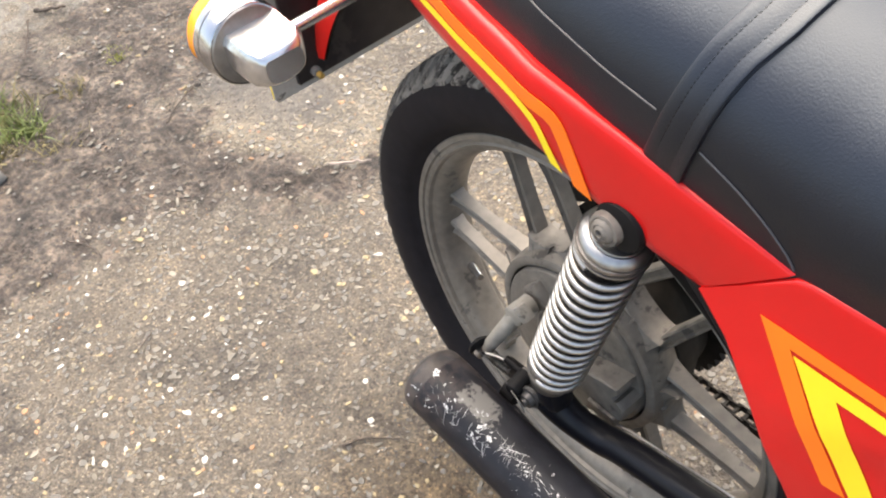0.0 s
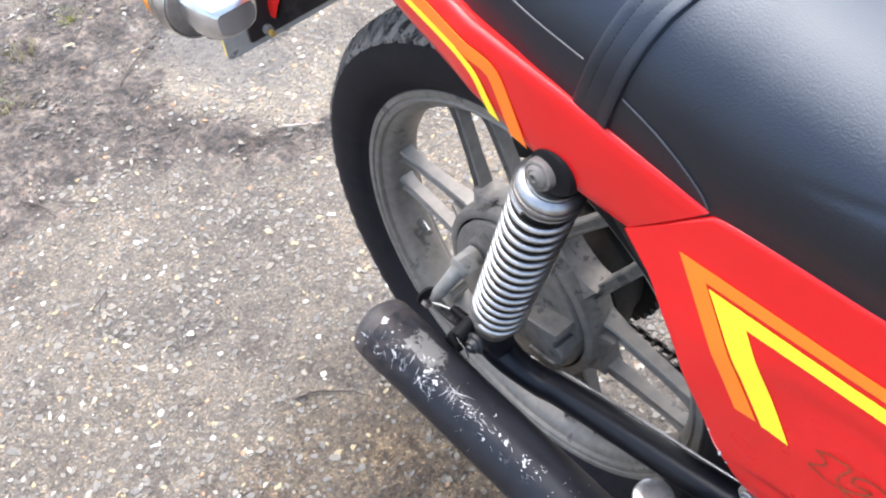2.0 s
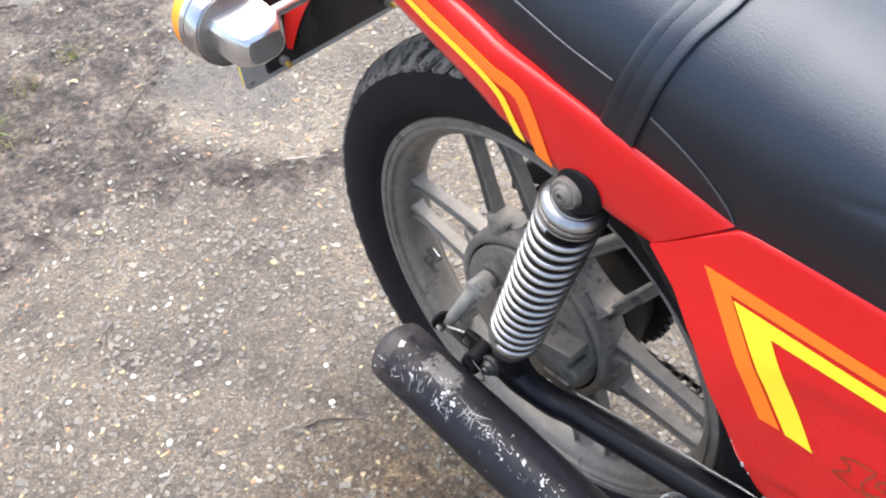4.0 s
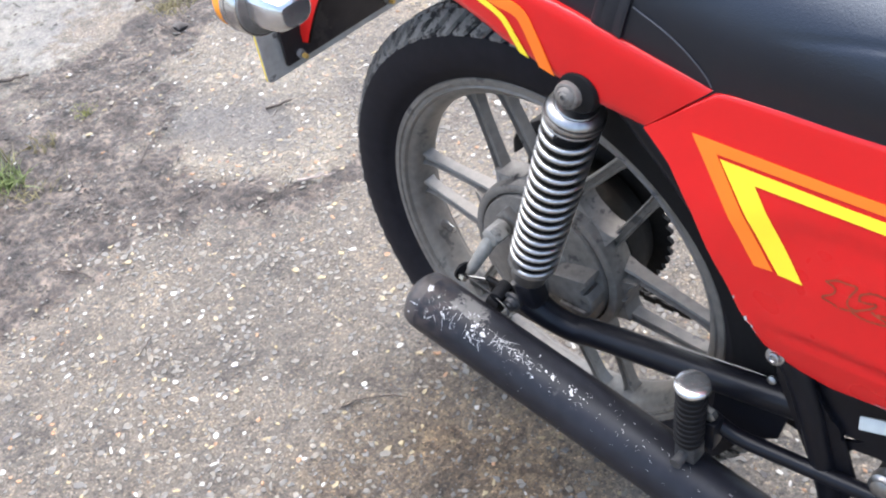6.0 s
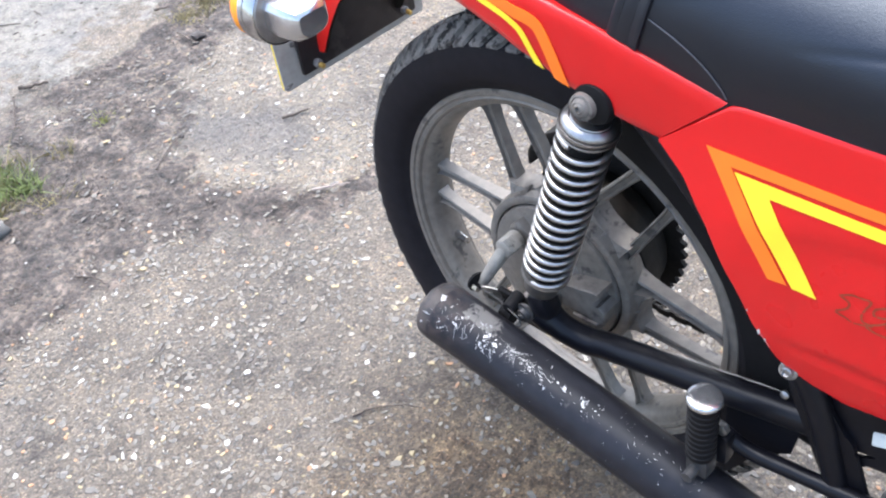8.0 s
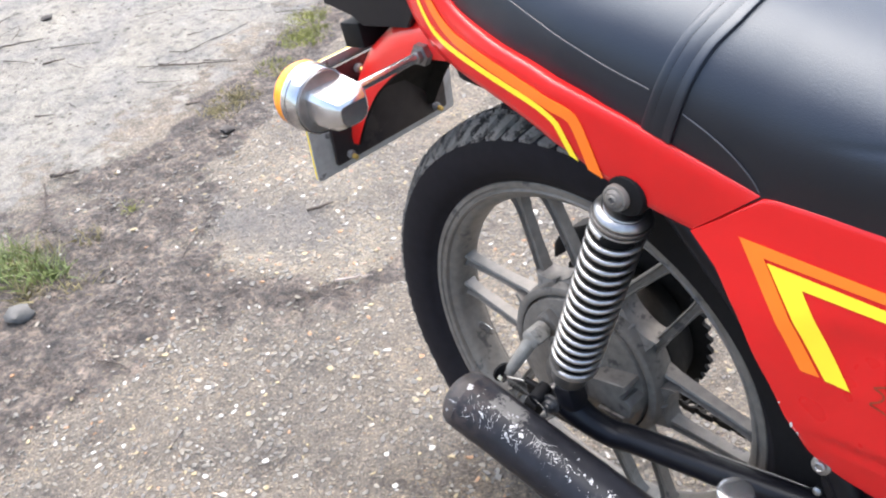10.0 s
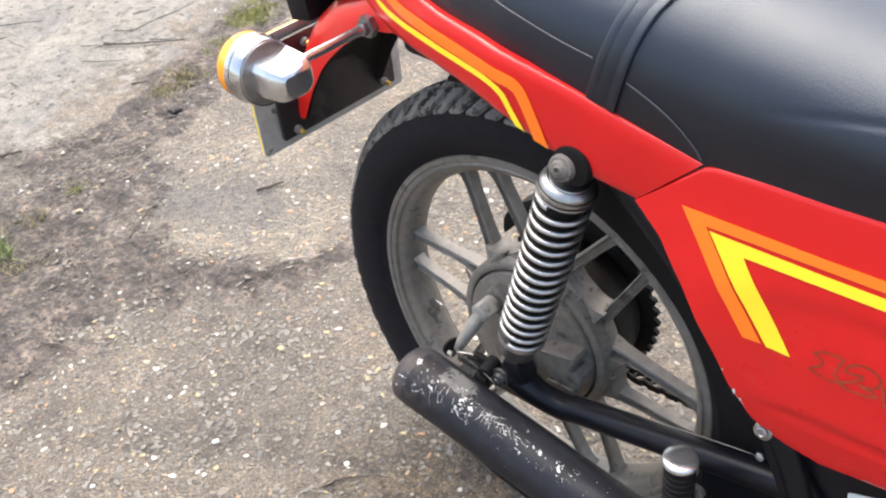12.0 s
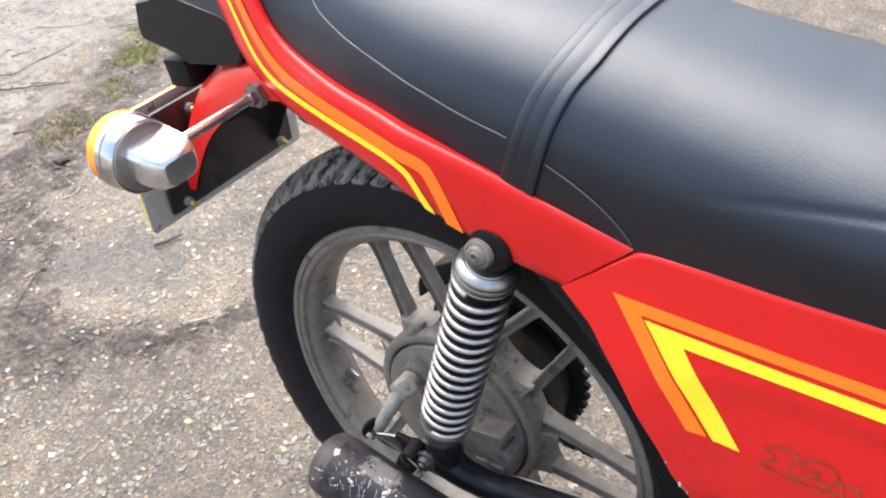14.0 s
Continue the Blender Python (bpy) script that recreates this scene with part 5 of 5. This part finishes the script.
# ---- tail: red mudguard, lamp, plate and indicator ----
GUARD_OUT = [(-0.13, 0.705), (-0.164, 0.693), (-0.214, 0.672), (-0.261, 0.636), (-0.294, 0.592), (-0.318, 0.548), (-0.335, 0.506)]
GUARD_IN = [(-0.13, 0.668), (-0.166, 0.66), (-0.213, 0.634), (-0.2555, 0.5975), (-0.282, 0.563), (-0.2985, 0.536), (-0.3125, 0.511)]
go = smooth_line([(x, 0, z) for x, z in GUARD_OUT], 4)
gi = smooth_line([(x, 0, z) for x, z in GUARD_IN], 4)
mg = bmesh.new()
rows = []
for o, i in zip(go, gi):
    rows.append([(i.x, -0.066, i.z), (o.x * 0.6 + i.x * 0.4, -0.0665, o.z * 0.6 + i.z * 0.4), (o.x, -0.063, o.z), (o.x - 0.006, -0.054, o.z + 0.008), (o.x - 0.01, -0.03, o.z + 0.014), (o.x - 0.011, 0, o.z + 0.016),
                 (o.x - 0.01, 0.03, o.z + 0.014), (o.x - 0.006, 0.054, o.z + 0.008), (o.x, 0.063, o.z), (o.x * 0.6 + i.x * 0.4, 0.0665, o.z * 0.6 + i.z * 0.4), (i.x, 0.066, i.z)])
grid_shell(mg, rows, (0.001, 0, -0.0015))
mudguard = part("rear_mudguard", mg, DARKRED, motorcycle, "red painted rear mudguard")
lin = bmesh.new()
grid_shell(lin, [[(i.x + 0.001, -0.0635, i.z - 0.001), (o.x + 0.004, -0.0615, o.z - 0.004), (o.x - 0.004, -0.03, o.z + 0.008), (o.x - 0.005, 0, o.z + 0.01), (o.x - 0.004, 0.03, o.z + 0.008), (o.x + 0.004, 0.0615, o.z - 0.004), (i.x + 0.001, 0.0635, i.z - 0.001)] for o, i in zip(go, gi)], (0.0015, 0, -0.0015))
part("mudguard_liner", lin, GRIME, mudguard, "dirty black underside")

holder = bmesh.new()
box(holder, (-0.324, 0, 0.5505), (0.006, 0.19, 0.125), None, 0.0025)
bmesh.ops.bevel(holder, geom=[e for e in holder.edges if abs(e.verts[0].co.y - e.verts[1].co.y) < 1e-5 and abs(e.verts[0].co.z - e.verts[1].co.z) < 1e-5], offset=0.001, segments=1, affect="EDGES")
part("plate_holder", holder, DUSTYPLASTIC, motorcycle, "black plastic plate holder")


def plate_outline(w, z0, z1, r):
    pts = []
    for cy, cz, a0 in ((w / 2 - r, z0 + r, -90), (w / 2 - r, z1 - r, 0), (-w / 2 + r, z1 - r, 90), (-w / 2 + r, z0 + r, 180)):
        for k in range(5):
            a = radians(a0 + 22.5 * k)
            pts.append((cy + r * math.cos(a), cz + r * math.sin(a)))
    return pts


def plate_sheet(x0, x1, material, name, parent, label=""):
    bm = bmesh.new()
    loft(bm, [[(x, y, z) for y, z in plate_outline(0.238, 0.472, 0.62, 0.006)] for x in (x0, x1)])
    return part(name, bm, material, parent, label, smooth=False)


number_plate = plate_sheet(-0.3345, -0.3365, PLATEBACK, "number_plate", motorcycle, "square number plate with a bare grey back")
plate_sheet(-0.3368, -0.3395, PLATEFACE, "plate_face", number_plate, "yellow reflective face")
bars = bmesh.new()
for z in (0.58, 0.515):
    for k in range(4):
        box(bars, (-0.34, -0.066 + 0.044 * k, z), (0.001, 0.03, 0.05))
part("plate_bars", bars, PLASTIC, number_plate, smooth=False)
for y, z in ((-0.0745, 0.497), (0.0735, 0.497), (-0.04, 0.6), (0.04, 0.6)):
    bm = bmesh.new()
    lathe(bm, (-0.322, y, z), (1, 0, 0), [(0, 0.0055), (0.007, 0.0055), (0.008, 0.0045)], 8)
    part("plate_bolt", bm, GREYCHIP, number_plate, "grey plastic nut")
    part("screw_end", lathe(bmesh.new(), (-0.3135, y, z - 0.0005), (1, 0, -0.1), [(0, 0.0034), (0.006, 0.0032), (0.007, 0.0018)], 10), BRASS, number_plate, "yellowed screw end")

# tail lamp
lamp = bmesh.new()
LAMP_LOW = [(-0.333, 0.702), (-0.331, 0.69), (-0.283, 0.684), (-0.265, 0.676), (-0.189, 0.69)]
ridge = [(-0.327, 0.728)] + LAMP_LOW + [(-0.17, 0.72), (-0.195, 0.738), (-0.271, 0.747)]
crest = [(-0.325, 0.736)] + LAMP_LOW + [(-0.165, 0.73), (-0.185, 0.785), (-0.2367, 0.766)]
rings = []
for y, line in ((-0.066, ridge), (-0.0645, ridge), (-0.045, crest), (0.045, crest), (0.0645, ridge), (0.066, ridge)):
    k = 0.975 if abs(y) == 0.066 else 1.0
    rings.append([(-0.255 + (x + 0.26) * k, y, 0.715 + (z - 0.715) * k) for x, z in line])
loft(lamp, rings)
tail_lamp = part("tail_lamp", lamp, LAMPBLACK, motorcycle, "black tail lamp housing with a red lens", angle=30)
lens = bmesh.new()
loft(lens, [[(x + 0.0045 - 0.003 * k, y * (1 - 0.06 * k), z - 0.001 + 0.0016 * k) for x, z in ((-0.233, 0.768), (-0.326, 0.735), (-0.334, 0.71)) for y in (-0.05,)] + [(x + 0.0045 - 0.003 * k, 0.05 * (1 - 0.06 * k), z - 0.001 + 0.0016 * k) for x, z in ((-0.334, 0.71), (-0.326, 0.735), (-0.233, 0.768))] for k in (0, 1)])
part("lens", lens, REDLENS, tail_lamp, "red lens")
br = bmesh.new()
box(br, (-0.292, 0, 0.655), (0.036, 0.12, 0.03), (0, -10, 0), 0.003)
part("lamp_bracket", br, PLASTIC, tail_lamp)


def indicator(parent):
    """A round chromed indicator on a stalk."""
    rodbm = bmesh.new()
    tube(rodbm, [(-0.162, -0.055, 0.668), (-0.162, -0.165, 0.668)], 0.0052, 14)
    ind = part("indicator", rodbm, DULLCHROME, parent, "chrome indicator on a stalk with an amber lens")
    nut = bmesh.new()
    lathe(nut, (-0.162, -0.066, 0.668), (0, -1, 0), [(0, 0.0125), (0.008, 0.0125), (0.0085, 0.008), (0.014, 0.008)], 6)
    part("nut", nut, STEEL, ind)
    blk = bmesh.new()
    rings = []
    for x, w, h in ((-0.129, 0.016, 0.011), (-0.131, 0.0185, 0.0135), (-0.141, 0.025, 0.0185), (-0.166, 0.0262, 0.0205), (-0.172, 0.0262, 0.0205)):
        rings.append([(x, -0.191 + sy * w, 0.6645 + sz * h) for sy, sz in ((-1, 0.72), (-0.84, 1), (0.84, 1), (1, 0.72), (1, -0.2), (0.88, -0.62), (0.55, -0.92), (0, -1), (-0.55, -0.92), (-0.88, -0.62), (-1, -0.2))])
    loft(blk, rings)
    part("housing", blk, DULLCHROME, ind, angle=32)
    cup = bmesh.new()
    lathe(cup, (-0.169, -0.196, 0.667), (-1, 0, 0), [(0.0025, 0.031), (0.0022, 0.0328), (0.0035, 0.0337), (0.017, 0.0342), (0.0173, 0.0335), (0.0187, 0.0335), (0.019, 0.0346), (0.025, 0.0346), (0.025, 0.031)], 56)
    part("cup", cup, CHROME, ind, "chrome reflector cup")
    disc = bmesh.new()
    lathe(disc, (-0.169, -0.196, 0.667), (-1, 0, 0), [(0.0, 0.004), (0.0, 0.024), (0.0012, 0.0305), (0.0028, 0.0318), (0.006, 0.0315)], 56)
    part("cup_back", disc, DULLSTEEL, ind, "dull grey back of the cup")
    lens = bmesh.new()
    lathe(lens, (-0.1925, -0.196, 0.667), (-1, 0, 0), [(0, 0.0338), (0.012, 0.0338), (0.017, 0.0315), (0.021, 0.025), (0.024, 0.013), (0.0245, 0.001)], 48)
    part("lens", lens, AMBER, ind, "amber plastic lens")
    return ind


ind_right = indicator(motorcycle)
ind_left = mirrored(ind_right)
ind_left["label"] = ind_right["label"]
for ch in list(ind_right.children):
    mirrored(ch, parent=ind_left)

# ---- pillion peg, its bracket and the stand ----
peg = bmesh.new()
lathe(peg, (0.268, -0.139, 0.283), (0, 0, 1), [(0, 0.009), (0.004, 0.0135)] + [(0.008 + 0.0078 * k + d, r) for k in range(9) for d, r in ((0.0, 0.0148), (0.0042, 0.0151), (0.005, 0.0139), (0.0072, 0.0139))] + [(0.079, 0.0152), (0.086, 0.0152), (0.0865, 0.012)], 28)
footpeg = part("footpeg", peg, PLASTIC, motorcycle, "folded ribbed rubber pillion peg with a chrome end")
capm = bmesh.new()
lathe(capm, (0.268, -0.139, 0.3685), (0, 0, 1), [(0, 0.0145), (0.0, 0.0168), (0.002, 0.0172), (0.0045, 0.0166), (0.0058, 0.015), (0.0064, 0.008), (0.0066, 0.001)], 36)
part("peg_cap", capm, DULLCHROME, footpeg, "domed chrome cap")
fork = bmesh.new()
box(fork, (0.268, -0.136, 0.271), (0.024, 0.02, 0.026), None, 0.004)
tube(fork, [(0.267, -0.16, 0.268), (0.267, -0.11, 0.268)], 0.006, 12)
part("peg_fork", fork, GUNMETAL, footpeg)
hang = bmesh.new()
tube(hang, smooth_line([(0.262, -0.108, 0.297), (0.30, -0.104, 0.281), (0.345, -0.1, 0.282), (0.41, -0.097, 0.29), (0.46, -0.095, 0.296)]), 0.0085, 14)
box(hang, (0.272, -0.115, 0.285), (0.03, 0.018, 0.04), None, 0.004)
peg_bracket = part("peg_bracket", hang, BLACK, motorcycle, "black tubular footrest bracket")
bm = bmesh.new()
lathe(bm, (0.277, -0.116, 0.313), (0, -1, 0), [(0, 0.008), (0.006, 0.008), (0.008, 0.004)], 6)
part("bracket_bolt", bm, STEEL, peg_bracket)
plate = bmesh.new()
slab(plate, [(0.312, 0.43), (0.345, 0.445), (0.3535, 0.392), (0.394, 0.337), (0.412, 0.29), (0.41, 0.25), (0.38, 0.25), (0.3729, 0.2773), (0.3246, 0.3768)], lambda x, z: -0.0915, 0.005)
bmesh.ops.bevel(plate, geom=list(plate.edges), offset=0.0012, segments=1, affect="EDGES")
part("frame_stay", plate, BLACK, motorcycle, "black pressed frame stay", angle=20)
plate = bmesh.new()
slab(plate, [(0.335, 0.46), (0.48, 0.48), (0.52, 0.36), (0.47, 0.345), (0.431, 0.332), (0.4015, 0.3255), (0.398, 0.32), (0.39, 0.33), (0.404, 0.338), (0.4094, 0.3435), (0.391, 0.3385), (0.355, 0.38)], lambda x, z: -0.0855, 0.004)
part("frame_plate", plate, BLACK, motorcycle, "black pressed frame plate", angle=20)
gus = bmesh.new()
slab(gus, [(0.262, 0.301), (0.3014, 0.327), (0.344, 0.333), (0.336, 0.307), (0.3318, 0.279), (0.308, 0.2595), (0.279, 0.25), (0.2607, 0.269)], lambda x, z: -0.082, 0.004)
part("gusset", gus, BLACK, motorcycle, "black gusset plate behind the footrest", angle=20)
lab = bmesh.new()
box(lab, (0.4186, -0.1045, 0.396), (0.0255, 0.0085, 0.0118), (-42, -24, 0), 0.0016)
part("pale_block", lab, PALE, motorcycle, "pale plastic connector block")
bm = bmesh.new()
lathe(bm, (0.436, -0.088, 0.314), (0, -1, 0.2), [(0, 0.0125), (0.012, 0.0125), (0.014, 0.010), (0.017, 0.009), (0.019, 0.004)], 24)
part("pivot_nut", bm, STEEL, motorcycle, "dull domed steel nut")
for y in (-0.12, 0.12):
    leg = bmesh.new()
    tube(leg, smooth_line([(0.43, y * 0.7, 0.26), (0.45, y * 0.85, 0.15), (0.47, y * 1.15, 0.03), (0.465, y * 1.2, 0.0)]), 0.0125, 12)
    tube(leg, [(0.465, y * 1.2, 0.002), (0.42, y * 1.22, -0.002)], 0.012, 12)
    part("stand_leg", leg, BLACK, motorcycle)
eng = bmesh.new()
box(eng, (0.56, 0.0, 0.34), (0.16, 0.16, 0.2), (0, -8, 0), 0.03)
tube(eng, [(0.43, -0.09, 0.262), (0.43, 0.09, 0.262)], 0.014, 14)
part("gearbox_back", eng, GRIME, motorcycle, "dark oily back of the engine casing")

# ---- loose things on the ground ----
def tuft(x, y, radius, blades, tall, seed, material, label):
    rng = random.Random(seed)
    bm = bmesh.new()
    for _ in range(blades):
        a, r = rng.uniform(0, 2 * math.pi), radius * rng.random() ** 0.7
        p = Vector((r * math.cos(a), r * math.sin(a), -0.006))
        lean = Vector((rng.gauss(0, 0.5), rng.gauss(0, 0.5), 1)).normalized()
        h, w = tall * rng.uniform(0.35, 1.1), rng.uniform(0.001, 0.0026)
        side = lean.cross(Vector((rng.gauss(0, 1), rng.gauss(0, 1), 0.1))).normalized()
        bend = Vector((lean.x, lean.y, -0.25)) * rng.uniform(0.2, 0.9)
        prev = None
        for k in range(4):
            f = k / 3
            c = p + lean * h * f + bend * h * f * f
            ww = w * (1 - f * 0.95)
            cur = (bm.verts.new(c - side * ww), bm.verts.new(c + side * ww), bm.verts.new(c + lean.cross(side) * ww * 0.5))
            if prev:
                for i in range(3):
                    bm.faces.new((prev[i], prev[(i + 1) % 3], cur[(i + 1) % 3], cur[i]))
            prev = cur
    ob = part("grass_tuft", bm, material, None, smooth=False)
    ob.location = (x, y, 0)
    return tagged(ob, label, "grass", group="grass tufts by the mud")


GREEN, DRY = "tuft of green grass at the edge of the mud", "low patch of moss and dry grass on the mud"
tuft(-1.285, -0.275, 0.065, 150, 0.075, 1, GRASS, GREEN)
tuft(-1.37, -0.29, 0.06, 110, 0.065, 2, GRASS, GREEN)
tuft(-1.24, -0.245, 0.045, 90, 0.06, 12, GRASS, GREEN)
tuft(-1.2, -0.305, 0.04, 60, 0.05, 13, DRYGRASS, DRY)
tuft(-1.31, -0.25, 0.06, 60, 0.07, 14, DRYGRASS, DRY)
tuft(-1.70, 0.79, 0.085, 520, 0.024, 3, MOSS, DRY)
tuft(-1.80, 0.89, 0.07, 320, 0.022, 9, MOSS, DRY)
tuft(-1.60, 0.615, 0.06, 220, 0.02, 11, MOSS, DRY)
tuft(-1.535, 0.385, 0.065, 200, 0.024, 4, DRYGRASS, DRY)
tuft(-1.56, 0.46, 0.07, 200, 0.02, 10, DRYGRASS, DRY)
tuft(-1.29, -0.126, 0.035, 45, 0.03, 5, DRYGRASS, DRY)
tuft(-1.32, -0.005, 0.03, 90, 0.016, 6, MOSS, DRY)
tuft(-1.15, -0.21, 0.06, 50, 0.03, 7, DRYGRASS, DRY)


def twig(pts, r, material, label, branch=0):
    rng = random.Random(int(1000 * abs(pts[0][0])) + 7)
    line = smooth_line([(x, y, 0.001 + r * 0.7) for x, y in pts], 5)
    line = [p + Vector((rng.gauss(0, r * 0.5), rng.gauss(0, r * 0.5), abs(rng.gauss(0, r * 0.4)))) for p in line]
    bm = bmesh.new()
    tube(bm, line, [r * (1.1 - 0.7 * i / len(line)) for i in range(len(line))], 7)
    ob = part("twig", bm, material, None)
    return tagged(ob, label, "twig", group="twigs on the ground")


DARKTWIG = "thin dark brown twig lying on the ground"
for pts, r in (([(-1.92, 0.434), (-1.82, 0.50), (-1.733, 0.577)], 0.003), ([(-1.606, -0.059), (-1.585, -0.036), (-1.5655, -0.006)], 0.0045), ([(-0.2584, -0.2043), (-0.2435, -0.176), (-0.2225, -0.152), (-0.192, -0.1325)], 0.0017),
               ([(-1.593, -0.082), (-1.53, -0.11), (-1.4446, -0.1538)], 0.0017), ([(-2.541, 0.199), (-2.5, 0.27), (-2.457, 0.326)], 0.003), ([(-2.27, 0.235), (-2.242, 0.295)], 0.003), ([(-1.04, -0.04), (-1.07, 0.0), (-1.1, 0.06)], 0.0016),
               ([(-0.9, -0.31), (-0.86, -0.29), (-0.82, -0.285)], 0.0018), ([(-2.364, 0.3066), (-2.254, 0.4177)], 0.0016), ([(-1.96, 0.064), (-1.913, 0.102)], 0.002), ([(-1.944, 0.1577), (-1.8985, 0.1564)], 0.002), ([(-0.95, 0.22), (-0.93, 0.27)], 0.0035),
               ([(-1.629, 0.34), (-1.608, 0.37)], 0.003), ([(-2.03, 0.596), (-2.008, 0.645)], 0.0018), ([(-1.476, 0.308), (-1.39, 0.304)], 0.002), ([(-0.62, -0.3), (-0.6, -0.34)], 0.0013)):
    twig(pts, r, TWIG, DARKTWIG)
twig([(-2.88, 0.574), (-2.65, 0.523)], 0.0018, PALETWIG, "pale dry stalk lying on the dusty track")
strew = random.Random(31)
for _ in range(34):
    x, y, a, run_of = strew.uniform(-3.0, -1.75), strew.uniform(0.0, 1.3), strew.uniform(0, math.pi), strew.uniform(0.04, 0.16)
    if pale_amount(x, y) > 0.5:
        bow = strew.uniform(-0.2, 0.2)
        twig([(x, y), (x + run_of * 0.5 * math.cos(a + bow), y + run_of * 0.5 * math.sin(a + bow)), (x + run_of * math.cos(a), y + run_of * math.sin(a))], strew.uniform(0.0009, 0.0018), TWIG, DARKTWIG)
twig([(-0.715, 0.105), (-0.69, 0.134), (-0.67, 0.16)], 0.003, PALETWIG, "bleached wood splinter lying on the mud")


def lump(name, x, y, r, seed, material, label, category, flat=0.5):
    rng = random.Random(seed)
    bm = bmesh.new()
    bmesh.ops.create_icosphere(bm, subdivisions=2, radius=r)
    for v in bm.verts:
        v.co *= 1 + 0.5 * noise.noise(v.co * (1.1 / r) + Vector((seed, 0, 0)))
        v.co.z = v.co.z * flat
    ob = part(name, bm, material, None)
    ob.location = (x, y, r * flat * 0.55 - 0.003)
    ob.rotation_euler = (0, 0, rng.uniform(0, 6))
    return tagged(ob, label, category)


lump("earth_clod", -2.75, 0.73, 0.02, 1, CLOD, "dark crumbly clod of earth on the track", "clod")
lump("earth_clod", -2.63, 0.42, 0.018, 2, CLOD, "dark crumbly clod of earth on the track", "clod")
lump("earth_clod", -1.42, 0.33, 0.016, 3, CLOD, "dark crumbly clod of earth on the track", "clod")
lump("earth_clod", -1.1, 0.06, 0.007, 4, CLOD, "dark crumbly clod of earth on the track", "clod")
lump("stone", -1.15, -0.345, 0.026, 5, surface("grey_stone", (0.095, 0.092, 0.088), 0.85, grain=60, vary=0.4, bump=0.3), "grey stone half hidden in grass", "stone", 0.6)
WHITESTONE = surface("white_quartz", (0.46, 0.44, 0.41), 0.6, grain=120, vary=0.15, bump=0.15)
for i, (x, y, r) in enumerate(((-0.46, -0.25, 0.0075), (-0.51, -0.33, 0.006), (-0.54, -0.42, 0.006), (-0.66, -0.1, 0.005), (-0.29, -0.32, 0.0055), (-0.32, -0.12, 0.006), (-0.42, -0.3, 0.005), (-0.6, -0.24, 0.005))):
    lump("pebble", x, y, r * 0.7, 20 + i, WHITESTONE, "white quartz pebble bedded in the concrete", "pebble", 0.35)
